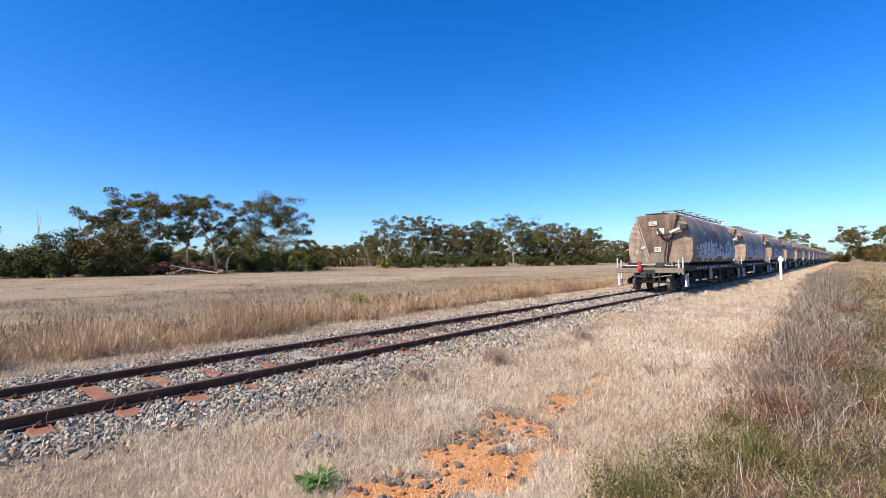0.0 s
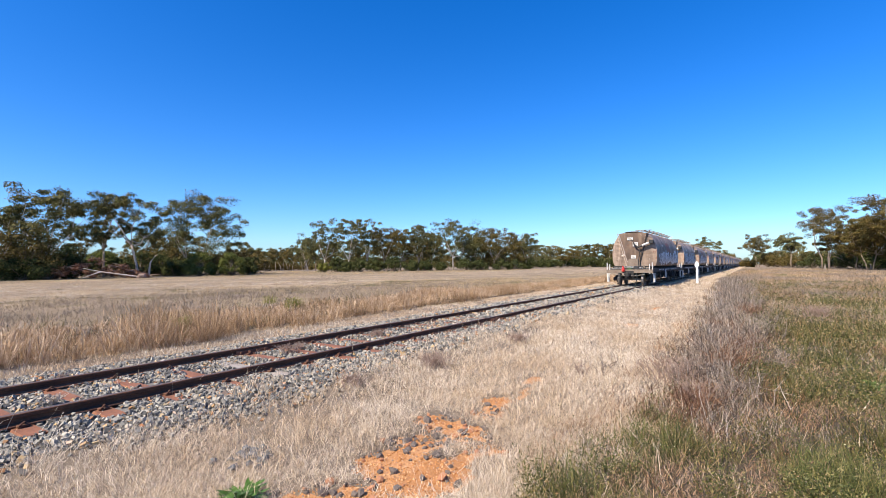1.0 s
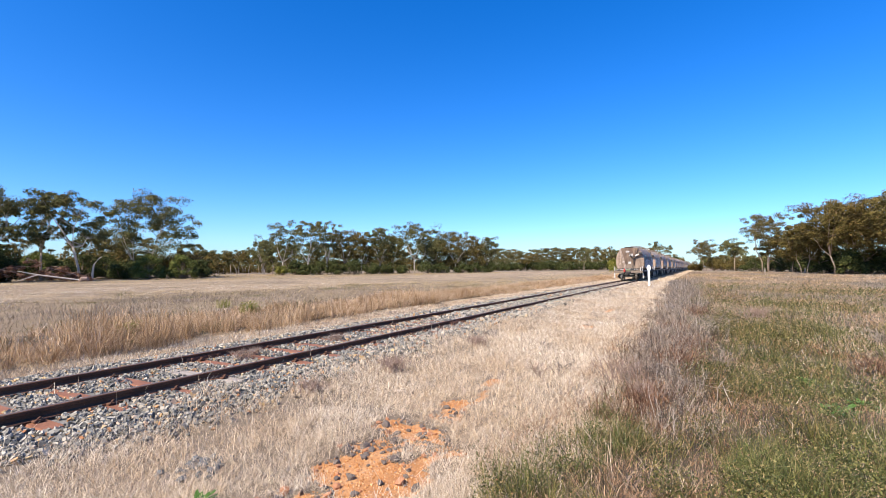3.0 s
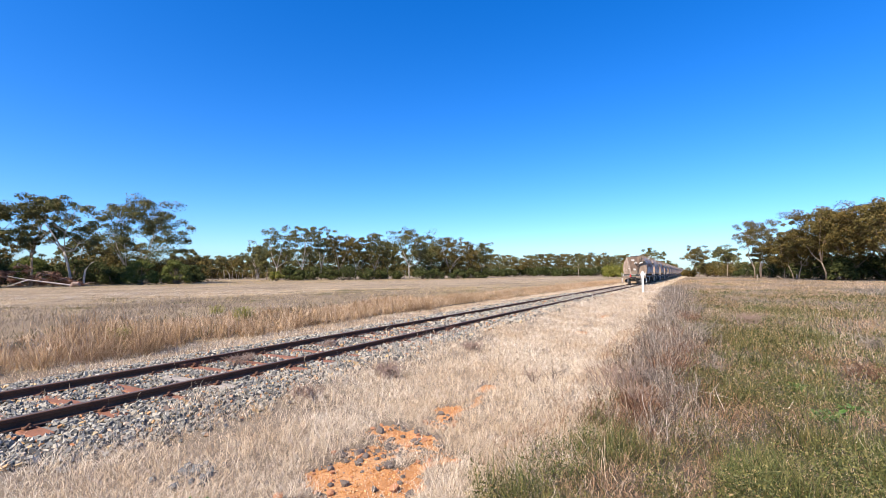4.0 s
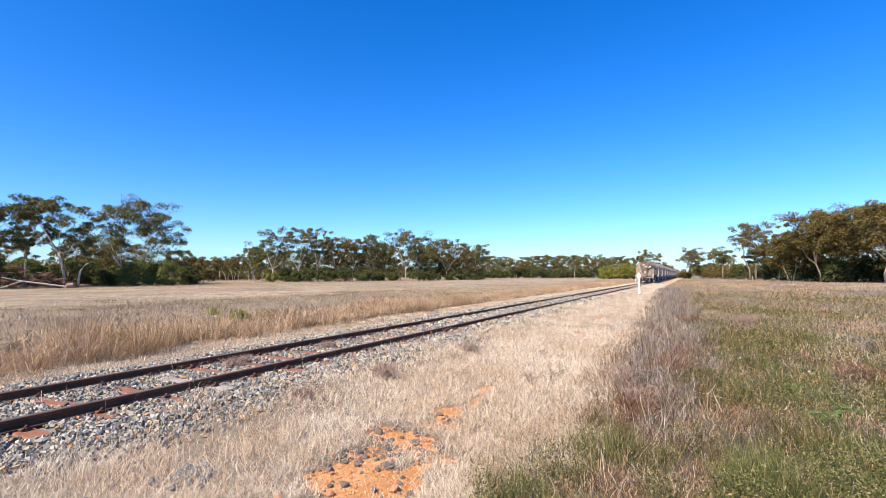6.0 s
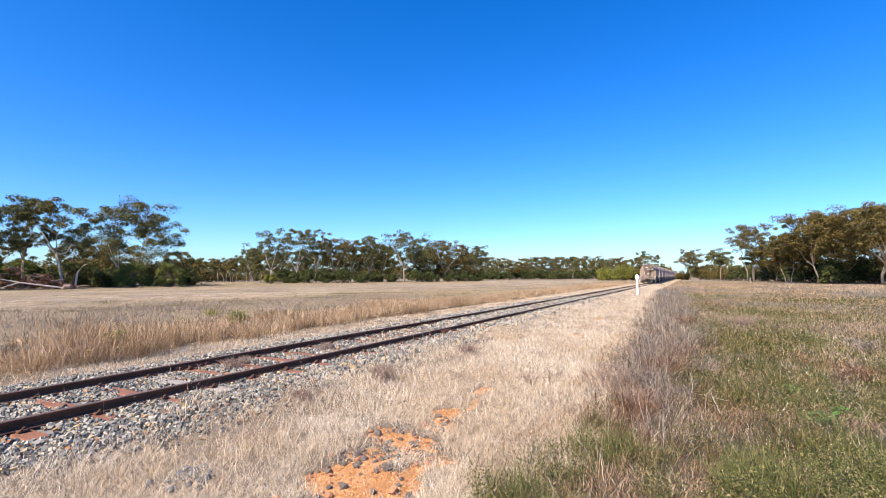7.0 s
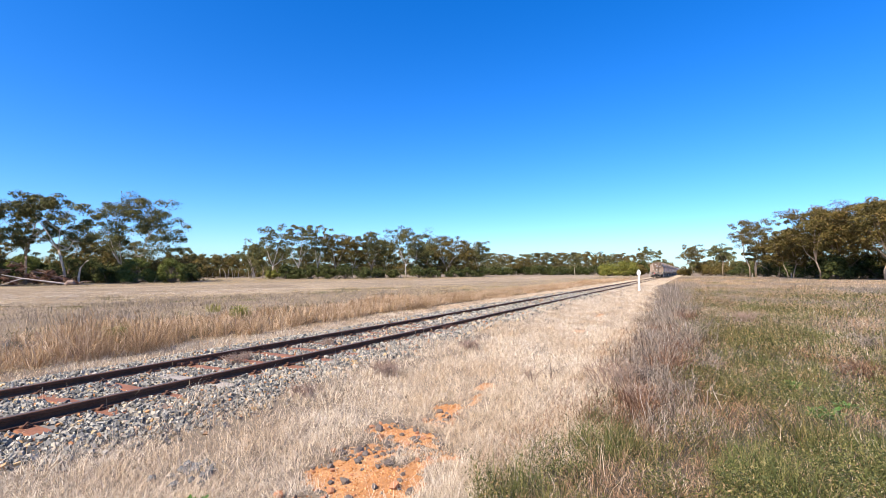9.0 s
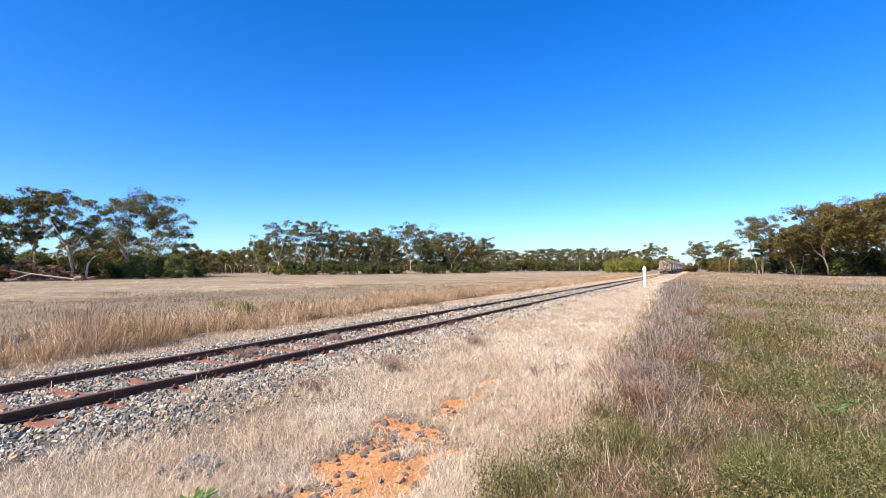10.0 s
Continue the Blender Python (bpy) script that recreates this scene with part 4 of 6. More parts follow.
# left stand
rnd_left = random.Random(31)
tree(88.0, 112, 13, 11, 101, LEAF, clumps=30)
tree(73.8, 112, 17.2, 14.5, 102, LEAF, clumps=50, size=0.28, count=235, airy=0.2, crown_low=0.36, label="tall open-crowned gum tree above dense shrubs")
tree(76.6, 116, 14.5, 11, 103, LEAF, clumps=34, airy=0.2, crown_low=0.3)
tree(69.3, 118, 16.8, 9.5, 111, LEAF, clumps=34, size=0.28, count=140, airy=0.5, crown_low=0.44, fork=0.34, bark=TAN_BARK)
tree(66.4, 112, 17.6, 12.0, 104, LEAF, clumps=40, size=0.28, count=185, airy=0.3, crown_low=0.42, lean=(-0.06, -0.13), fork=0.30, label="leaning gum tree with a bare white forked trunk")
tree(61.1, 132, 20.4, 18.0, 105, LEAF, clumps=62, size=0.29, count=215, airy=0.0, crown_low=0.36, fork=0.2, stems=2, label="wide-crowned gum tree with several pale stems")
tree(64.0, 150, 11, 12, 106, LEAF_OLIVE, clumps=30)
tree(70.5, 150, 11, 10, 107, LEAF_OLIVE, clumps=26)
tree(62.2, 150, 12.5, 11, 109, LEAF_OLIVE, clumps=30)
tree(66.0, 140, 11.5, 9, 110, LEAF, clumps=30)
tree(57.0, 160, 10.5, 9, 108, LEAF, clumps=22, airy=0.3)
for k, (az, d, h, w, lf) in enumerate(((81.2, 108, 8.6, 8.5, LEAF_DARK), (79.4, 107, 10.5, 9, LEAF_DARK), (77.2, 106, 12.0, 10.0, LEAF_OLIVE), (75.0, 107, 11.0, 10, LEAF_OLIVE), (73.0, 109, 8.5, 9, LEAF_DARK), (82.5, 104, 4.5, 6, LEAF_DARK), (80.0, 102, 4.6, 6, LEAF_DARK), (77.6, 102, 4.4, 6.5, LEAF_DARK),
                                       (75.2, 103, 4.2, 6, LEAF_DARK), (71.6, 110, 5.0, 6, LEAF_DARK), (68.6, 124, 5.5, 7, LEAF_DARK), (66.4, 126, 6.0, 8, LEAF_DARK), (64.2, 128, 6.0, 7, LEAF_DARK), (62.4, 126, 5.2, 5.5, LEAF_DARK), (63.2, 124, 5.0, 6.0, LEAF_DARK),
                                       (56.0, 122, 6.2, 5.6, LEAF_DARK), (84.6, 108, 7, 8, LEAF_DARK), (87.0, 106, 6, 8, LEAF_DARK))):
    shrub(az, d, h, w, 300 + k, lf, clumps=34 if h > 7 or lf is LEAF else 24)
for k in range(12):
    shrub(83.5 - k * 2.5, 138 + rnd_left.uniform(-6, 10), rnd_left.uniform(7.5, 9.5), rnd_left.uniform(10, 13), 340 + k, LEAF_OLIVE if k % 3 else LEAF, clumps=30, count=100, size=0.32, label="olive scrub behind the gum trees")
# dead standing stems
for az, d, h in ((78.6, 112, 12.8), (81.6, 112, 12.0)):
    x, y = polar(az, d)
    s = root("dead_tree", pose(x, y, 0), "bare dead grey sapling above the shrubs", "tree")
    sh = Shape().tube([(0, 0, 0), (0.2, 0.1, h * 0.5), (0.1, 0, h)], [0.10, 0.06, 0.02], 5)
    for k, q in enumerate((-1.9, 1.4, -1.1)):
        sh.tube([(0.2, 0.1, h * 0.55 + k * 0.8), (0.2 + q * 0.5, 0.2, h * 0.75 + k * 0.4), (0.2 + q, 0.3, h * (0.9 + 0.02 * k))], [0.05, 0.03, 0.015], 4)
    part("stem", sh, BARK, s)
# heap of felled branches
def dead_heap():
    x, y = polar(70.0, 106)
    s = root("branch_heap", pose(x, y, 0, 0, 0, 70), "heap of felled branches with dead brown leaves", "branch heap")
    rnd, wood = random.Random(9), Shape()
    cs, rs = [], []
    for _ in range(60):
        u = rnd.uniform(-1, 1)
        c = Vector((u * 8.0, rnd.uniform(-2, 2), rnd.uniform(0.2, 3.3) * (1 - abs(u) ** 1.6) + 0.2))
        q = c + Vector((rnd.uniform(-2.4, 2.4), rnd.uniform(-1, 1), rnd.uniform(-0.6, 1.0)))
        wood.tube([c, c.lerp(q, 0.5) + Vector((0, 0, 0.2)), q], [0.10, 0.07, 0.02], 5)
        cs.append(c[:])
        rs.append(rnd.uniform(0.5, 1.1))
    wood.tube([(-6, -1.5, 0.2), (-9, -1.8, 0.5), (-12, -2, 0.2)], [0.3, 0.24, 0.15], 7)
    part("wood", wood, DEAD_WOOD, s)
    leaves("dead_leaves", np.array(cs), np.array(rs), 90, 0.17, LEAF_DEAD, s, 0.7, 0.1)


dead_heap()


def fallen_log():
    x, y = polar(68.4, 103)
    s = root("fallen_log", pose(x, y, 0, 0, 0, 68.4), "long pale fallen trunk lying before the trees", "log")
    part("stem", Shape().tube([(-4.6, 1.2, 1.9), (-2.0, 0.7, 1.25), (0.8, 0.2, 0.75), (3.6, 0, 0.25)], [0.07, 0.10, 0.13, 0.15], 8), BARK, s)
    part("root_plate", Shape().tube([(3.5, 0.1, -0.1), (3.9, 0.0, 0.5), (4.4, -0.1, 0.45), (4.8, 0, 0.1)], [0.3, 0.42, 0.4, 0.2], 9), DEAD_WOOD, s, "brown earth on the torn roots")
    part("limb", Shape().tube([(-2.0, 0.7, 1.25), (-3.4, 0.2, 0.7), (-4.8, -0.3, 0.1)], [0.10, 0.07, 0.04], 6), BARK, s)
    x, y = polar(65.5, 109)
    d = root("dead_tree", pose(x, y, 0, 0, 0, 65), "bare pale dead stub beside the leaning gum", "tree")
    part("stem", Shape().tube([(0, 0, -0.2), (0.1, 0, 1.8), (0.25, 0, 3.0), (1.0, 0, 4.2), (1.5, 0, 4.5)], [0.2, 0.17, 0.14, 0.1, 0.05], 7), BARK, d)


fallen_log()
# far line behind the paddock, and the middle stand
rnd = random.Random(77)
for k in range(11):
    az = 56.8 - k * 0.72
    tree(az + rnd.uniform(-0.25, 0.25), rnd.uniform(235, 285), rnd.uniform(10.5, 13.5), rnd.uniform(8, 11), 400 + k, LEAF_OLIVE if k % 3 == 0 else LEAF, clumps=20, count=85, size=0.42, stems=2, fork=0.35, crown_low=0.45)
for k, (az, d, h, w, air, low, lf) in enumerate(((47.6, 172, 15.2, 11.5, 0.5, 0.42, LEAF), (44.8, 170, 16.4, 11.0, 0.4, 0.42, LEAF), (42.6, 174, 16.6, 10.5, 0.3, 0.40, LEAF), (40.6, 176, 14.2, 11, 0.0, 0.28, LEAF_OLIVE),
                                                (38.6, 180, 13.5, 9.5, 0.0, 0.25, LEAF_OLIVE), (36.4, 182, 15.6, 10, 0.1, 0.32, LEAF), (34.8, 196, 13.8, 9, 0.0, 0.28, LEAF), (32.2, 186, 17.2, 14.5, 0.1, 0.36, LEAF), (30.2, 196, 15.6, 10, 0.0, 0.32, LEAF),
                                                (27.2, 200, 14.6, 14.5, 0.0, 0.28, LEAF_OLIVE), (25.2, 206, 13.6, 11, 0.0, 0.28, LEAF_OLIVE), (23.4, 215, 13.8, 10, 0.1, 0.3, LEAF), (49.6, 200, 11.5, 9, 0.2, 0.4, LEAF), (28.8, 215, 14, 11, 0, 0.3, LEAF))):
    tree(az, d, h * 1.22, w, 500 + k, lf, clumps=44 if air < 0.3 else 34, count=115, airy=air, crown_low=low, size=0.31, clump_r=0.14, stems=1 + (k in (8, 10)))
for k in range(15):
    tree(48.6 - k * 1.75 + rnd.uniform(-0.4, 0.4), rnd.uniform(192, 222), rnd.uniform(11.5, 14.0), rnd.uniform(10, 13), 540 + k, LEAF_OLIVE if k % 2 else LEAF, bark=DARK_BARK, clumps=32, count=95, size=0.36, crown_low=0.2, clump_r=0.15)
for k in range(10):
    shrub(57.4 - k * 0.85, 292 + 14 * rnd.random(), rnd.uniform(4.5, 6.5), rnd.uniform(12, 16), 580 + k, LEAF_OLIVE, clumps=16, count=70, size=0.44)
shrub(47.6, 158, 4.3, 4.6, 600, LEAF_YELLOW, clumps=20, label="small bright yellow-green shrub in dry grass")
for k, (az, d, h, w) in enumerate(((45.0, 164, 4.5, 6), (43.4, 164, 5.4, 7), (41.6, 163, 5.6, 7), (39.4, 163, 6.0, 9), (37.4, 166, 4.8, 7), (35.6, 178, 4.4, 7), (33.6, 180, 3.6, 5), (30.6, 178, 5.4, 7.5), (28.9, 182, 5.0, 7), (26.4, 190, 4.4, 8), (24.8, 196, 5, 8), (23.0, 204, 4.6, 8), (46.2, 168, 6, 6))):
    shrub(az, d, h, w, 620 + k, clumps=22, count=120, size=0.26)
for k in range(26):
    az = 22.4 - k * 0.72
    if az < 4.0 and k % 2:
        continue
    d = 320 + 60 * rnd.random() + (80 if az < 8 else 0)
    tree(az + rnd.uniform(-0.3, 0.3), d, d * 0.045 * rnd.uniform(0.82, 1.10), rnd.uniform(11, 15), 700 + k, LEAF_OLIVE if k % 2 else LEAF, clumps=22, count=80, size=0.48, stems=1 + k % 2, fork=0.3, crown_low=0.34)
for k in range(20):
    shrub(22.2 - k * 0.72, 310 + 30 * rnd.random(), rnd.uniform(5.5, 8), rnd.uniform(10, 14), 760 + k, clumps=16, count=70, size=0.46)
# beside the line
for k, (az, d, h, w) in enumerate(((8.1, 215, 7.0, 10.5), (6.5, 212, 7.8, 11), (5.5, 218, 6.8, 8))):
    shrub(az, d, h, w, 800 + k, LEAF_YELLOW if k < 2 else LEAF_OLIVE, clumps=36, count=130, size=0.3, label="broad yellow-green wattle bush beside the line")
tree(3.75, 300, 17.0, 11, 810, LEAF, clumps=22, airy=0.5, size=0.36, crown_low=0.4)
for k, (az, d, h, w) in enumerate(((4.6, 300, 9.5, 13), (3.2, 320, 9.5, 12), (2.5, 360, 10.5, 12), (1.9, 420, 9.5, 12), (1.35, 560, 10, 14), (5.2, 290, 7, 10))):
    shrub(az, d, h, w, 820 + k, LEAF_OLIVE if k % 2 else LEAF_DARK, clumps=24, count=110, size=0.42, label="olive bush beside the railway line")
# right stand
DENSE = dict(leaf=LEAF_OLIVE, bark=TAN_BARK, count=185, size=0.25)
tree(-0.35, 225, 13.2, 10.5, 840, LEAF_OLIVE, TAN_BARK, clumps=34, count=120, size=0.3, crown_low=0.42, stems=2, fork=0.3)
tree(-2.5, 235, 11.5, 8, 841, LEAF, TAN_BARK, clumps=24, airy=0.3, size=0.32, crown_low=0.5)
tree(-3.1, 200, 12.0, 8, 842, LEAF, TAN_BARK, clumps=28, count=140, size=0.27, crown_low=0.42, fork=0.32)
tree(-5.8, 152, 16.4, 11.5, 843, LEAF_OLIVE, TAN_BARK, clumps=54, count=140, size=0.25, crown_low=0.40, stems=3, fork=0.34, label="gum tree with several pale upright stems")
tree(-7.9, 150, 10.5, 10, 844, clumps=40, crown_low=0.3, **DENSE)
tree(-8.9, 128, 11.0, 8.5, 845, clumps=54, crown_low=0.36, stems=2, fork=0.24, clump_r=0.15, **DENSE)
tree(-11.3, 118, 14.8, 10.5, 846, clumps=78, crown_low=0.38, stems=2, fork=0.22, clump_r=0.175, label="broad gum tree with a dense brown-olive crown", **DENSE)
tree(-15.4, 110, 14.6, 11.5, 847, clumps=78, crown_low=0.38, stems=2, fork=0.22, clump_r=0.17, **DENSE)
tree(-19.0, 105, 14, 14, 848, clumps=50, crown_low=0.3, **DENSE)
tree(-23.5, 105, 15, 13, 849, LEAF, TAN_BARK, clumps=36)
tree(-13.2, 124, 13.0, 12, 853, clumps=44, crown_low=0.26, **DENSE)
tree(-9.9, 134, 11.0, 11, 854, clumps=40, crown_low=0.26, **DENSE)
tree(-7.0, 162, 10.5, 10, 855, clumps=34, crown_low=0.3, **DENSE)
tree(-16.8, 118, 13.0, 12, 856, clumps=40, crown_low=0.28, **DENSE)
tree(-13.0, 142, 13, 12, 850, LEAF, TAN_BARK, clumps=26)
tree(-10.6, 148, 12, 12, 851, LEAF, TAN_BARK, clumps=26)
tree(-16.5, 137, 13, 12, 852, LEAF, TAN_BARK, clumps=26)
for k, (az, d, h, w, lf) in enumerate(((0.5, 232, 4.2, 7, LEAF_OLIVE), (-1.2, 225, 6.5, 8, LEAF_OLIVE), (-2.0, 222, 7.5, 9, LEAF_OLIVE), (-3.2, 215, 6.0, 8, LEAF_OLIVE), (-4.8, 190, 5, 9, LEAF_DARK), (-6.8, 172, 6.0, 10, LEAF_DARK), (-8.2, 160, 6, 10, LEAF_DARK), (-9.2, 150, 5.4, 9, LEAF_DARK),
                                       (-10.8, 134, 5.5, 9, LEAF_DARK), (-12.4, 118, 5.0, 7, LEAF_DARK), (-13.6, 130, 6, 9, LEAF_DARK), (-15.2, 126, 6, 9, LEAF_DARK), (-17.0, 124, 6, 9, LEAF_DARK), (-6.0, 200, 6, 12, LEAF_OLIVE), (-20, 120, 6, 10, LEAF_DARK))):
    shrub(az, d, h, w, 860 + k, lf, clumps=24, count=120, size=0.27)


def far_woods():
    n = 2600
    az = RNG.uniform(-40, 100, n)
    d = RNG.uniform(520, 640, n)
    c = np.stack([-d * np.sin(np.radians(az)), d * np.cos(np.radians(az)), RNG.uniform(0.5, 11.0, n)], -1)
    keep = np.abs(c[:, 0] - TRACK_X) > 9
    c = c[keep]
    r = RNG.uniform(2.5, 5.0, len(c))
    ob = leaves("distant_woods", c, r, 28, 1.5, LEAF, None, 0.8, 0.0)
    tagged(ob, "far dark olive woodland along the horizon", "woodland", kind="stuff")


far_woods()


# ---- grass and weeds ----
def blades(name, x, y, h, w, lean, mat, label, z0=0.0, way=None, near=True, category="grass", droop=False):
    n = len(x)
    a, b = RNG.uniform(0, 2 * np.pi, n), RNG.uniform(0, 2 * np.pi, n)
    u = np.stack([np.cos(a), np.sin(a), 0 * a], -1) * (w / 2)[:, None]
    b = b if way is None else way
    v = np.stack([np.cos(b), np.sin(b), 0 * b], -1)
    c = np.stack([x, y, ground_z(x, y) + z0 - 0.01], -1)
    up = np.array([0, 0, 1.0])
    rise = np.sqrt(np.clip(1 - lean ** 2, 0.03, 1))
    tip = c + v * (lean * h)[:, None] + up * (rise * h)[:, None]
    k = (np.hypot(x, y) < (30 if droop else 15)) if near else np.zeros(n, bool)
    m = int(k.sum())
    mid = c + v * (lean * h * 0.36)[:, None] + up * (rise * h * 0.62)[:, None]
    if droop:
        mid = c + v * (lean * h * 0.42)[:, None] + up * (rise * h * 0.86)[:, None]
        tip = c + v * (lean * h * 1.25)[:, None] + up * (rise * h * RNG.uniform(0.35, 1.05, n))[:, None]
    mid = mid + RNG.normal(0, 0.23, (n, 3)) * h[:, None] * np.array([1, 1, 0.5])
    verts = np.concatenate([np.stack([c - u, c + u, mid + u * 0.8, mid - u * 0.8, tip], 1)[k].reshape(-1, 3), np.stack([c - u, c + u, tip], 1)[~k].reshape(-1, 3)])
    tri = np.array([(0, 1, 2), (0, 2, 3), (3, 2, 4)])
    faces = np.concatenate([(tri[None] + 5 * np.arange(m)[:, None, None]).reshape(-1, 3), 5 * m + np.arange(3 * (n - m)).reshape(-1, 3)])
    ob = raw(name, verts, faces, mat)
    return tagged(ob, label, category, kind="stuff")


def spread(n, r0, r1, az0, az1, fall):
    """Random places round the standing point, thinning with distance."""
    p = 2 - fall
    u = RNG.random(n)
    r = (r0 ** p + u * (r1 ** p - r0 ** p)) ** (1 / p) if abs(p) > 1e-6 else r0 * (r1 / r0) ** u
    a = np.radians(RNG.uniform(az0, az1, n))
    return -r * np.sin(a), r * np.cos(a), r


def keep_only(k, *arrays):
    return [q[k] for q in arrays]


def grow():
    # straw verge: a flattened mat, and tufts that spread from their crowns
    x, y, r = spread(1400000, 2.2, 90, -4, 88, 1.4)
    edge, verge = ballast_right(y), verge_right(y)
    tuft = patch_noise(x, y, 0.33) * 0.55 + patch_noise(x + 40, y, 0.9) * 0.45
    k = (x > edge - 0.25 * RNG.random(len(x))) & (x < verge + 0.4 * (RNG.random(len(x)) - 0.5)) & (bare(x, y) < 0.25 + 0.3 * RNG.random(len(x)) ** 2 + (RNG.random(len(x)) < 0.04))
    k &= RNG.random(len(x)) < np.clip(0.15 + tuft, 0, 1) * np.where(x < edge + 0.45, 0.5, 1.0)
    x, y, r = keep_only(k, x, y, r)
    n = len(x)
    blades("dry_grass", x, y, RNG.uniform(0.04, 0.14, n), 0.0029 * np.maximum(1, r / 4.0) ** 0.95, 1 - 0.6 * RNG.random(n) ** 1.8, STRAW, "pale flattened dry straw on the verge", 0.015 + 0.05 * RNG.random(n) ** 2)
    x, y, r = spread(36000, 2.3, 80, -4, 88, 1.3)
    edge, verge = ballast_right(y), verge_right(y)
    k = (x > edge + 0.2 * RNG.random(len(x))) & (x < verge + 0.3) & (bare(x, y) < 0.15) & (RNG.random(len(x)) < np.clip(2.4 * (0.5 * patch_noise(x + 7, y, 0.8) + 0.5 * patch_noise(x, y + 5, 0.3)) - 0.5, 0.1, 1))
    x, y, r = keep_only(k, x, y, r)
    per = 31
    size = np.repeat(RNG.uniform(0.6, 1.25, len(x)) * np.where(x > -2.0, 1.0, 0.95), per)
    x, y, r = (np.repeat(q, per) for q in (x, y, r))
    n = len(x)
    way = RNG.uniform(0, 2 * np.pi, n)
    out = np.abs(RNG.normal(0, 0.05, n)) * np.maximum(1, r / 8)
    lean = np.clip(RNG.beta(2.2, 1.2, n) + 2.0 * out, 0, 0.98)
    blades("grass_tufts", x + out * np.cos(way), y + out * np.sin(way), size * RNG.uniform(0.05, 0.19, n), 0.0025 * np.maximum(1, r / 4.0) ** 0.95, lean, STRAW, "tufts of pale dry grass on the verge", way=way)
    # scattered straw over the ballast
    x, y, r = spread(90000, 2.5, 45, 5, 88, 1.3)
    k = (x < ballast_right(y)) & (x > -9.7) & (patch_noise(x, y, 0.5) > 0.62) & (np.abs(np.abs(x - TRACK_X) - GAUGE / 2) > 0.08) & (RNG.random(len(x)) < np.where(x > -5.5, 0.8, 0.05))
    x, y, r = keep_only(k, x, y, r)
    blades("ballast_grass", x, y, RNG.uniform(0.08, 0.28, len(x)), 0.004 * np.maximum(1, r / 5) ** 0.9, RNG.beta(1.6, 1.4, len(x)), STRAW, "thin dry grass in the ballast", 0.03)
    # straw that has grown through the bed farther along the line
    x, y, r = spread(110000, 14, 150, -1, 40, 1.0)
    k = (x < ballast_right(y) + 0.4) & (x > -9.7) & (np.abs(np.abs(x - TRACK_X) - GAUGE / 2) > 0.10) & (RNG.random(len(x)) < np.clip((y - 10) / 16, 0, 1) * np.where(patch_noise(x, y, 1.1) > 0.4, 1.0, 0.3))
    x, y, r = keep_only(k, x, y, r)
    blades("bed_grass", x, y, RNG.uniform(0.04, 0.13, len(x)), 0.008 * np.maximum(1, r / 9) ** 0.9, RNG.beta(2.2, 1.2, len(x)), STRAW, "thin straw grown over the track bed", near=False)
    # straw along the line in the distance
    x, y, r = spread(70000, 60, 330, -1.5, 9, 0.7)
    k = (x > -10.2) & (x < verge_right(y) + 0.5) & (np.abs(x - TRACK_X) > 0.95)
    x, y, r = keep_only(k, x, y, r)
    blades("far_verge_grass", x, y, RNG.uniform(0.08, 0.24, len(x)), 0.012 * np.maximum(1, r / 14) ** 0.95, RNG.beta(2.0, 1.3, len(x)), STRAW, "pale dry grass along the distant line", near=False)
    # tall stems
    x, y, r = spread(3400, 2.6, 40, -6, 85, 1.2)
    k = (x > ballast_right(y)) & (x < verge_right(y) + 0.8) & (bare(x, y) < 0.2)
    x, y, r = keep_only(k, x, y, r)
    blades("dry_stems", x, y, RNG.uniform(0.25, 0.5, len(x)), 0.0032 * np.maximum(1, r / 5) ** 0.9, RNG.beta(1.2, 4, len(x)), STRAW, "tall pale dry grass stems")
    # mown strip and tall bank on the far side of the track
    x, y, r = spread(540000, 9.2, 130, -1, 86, 1.15)
    k = (x < -9.35) & (x > -11.4) & (RNG.random(len(x)) < 0.9)
    xs, ys, rs = keep_only(k, x, y, r)
    blades("cut_grass", xs, ys, RNG.uniform(0.03, 0.11, len(xs)), 0.0065 * np.maximum(1, rs / 9) ** 0.9, RNG.beta(2.4, 1.0, len(xs)), STRAW, "short flattened straw beside the track", near=False)
    xs, ys, rs = keep_only(RNG.random(len(xs)) < 0.35, xs, ys, rs)
    blades("cut_stubble", xs + 0.05, ys + 0.05, RNG.uniform(0.05, 0.17, len(xs)), 0.008 * np.maximum(1, rs / 9) ** 0.9, RNG.beta(2.0, 1.6, len(xs)), TALL, "brown grass stubble beside the track", near=False)
    y = -3.0 + 70 * RNG.random(3400) ** 1.9
    x = -9.45 - 1.7 * RNG.random(3400)
    k = patch_noise(x, y, 0.6) > 0.35
    x, y, size = keep_only(k, x, y, RNG.uniform(0.5, 1.2, 3400))
    x, y, size = (np.repeat(q, 13) for q in (x, y, size))
    n, r = len(x), np.hypot(x, y)
    way = RNG.uniform(0, 2 * np.pi, n)
    out = np.abs(RNG.normal(0, 0.06, n))
    blades("cut_tufts", x + out * np.cos(way), y + out * np.sin(way), size * RNG.uniform(0.06, 0.18, n), 0.0075 * np.maximum(1, r / 11) ** 0.95, np.clip(RNG.beta(2.0, 1.5, n) + out, 0, 0.96), STRAW, "flattened straw tufts beside the track", way=way, near=False)
    n = 11500
    y = -5.0 + 126 * RNG.random(n) ** 2.1
    front = -10.95 + 0.55 * np.clip((13 - y) / 8, 0, 1) - 0.9 * patch_noise(y * 0 + 2, y, 2.0) - 0.012 * np.clip(y - 15, 0, 200)
    deep = 5.0 * RNG.random(n) ** 1.3
    x = front - deep
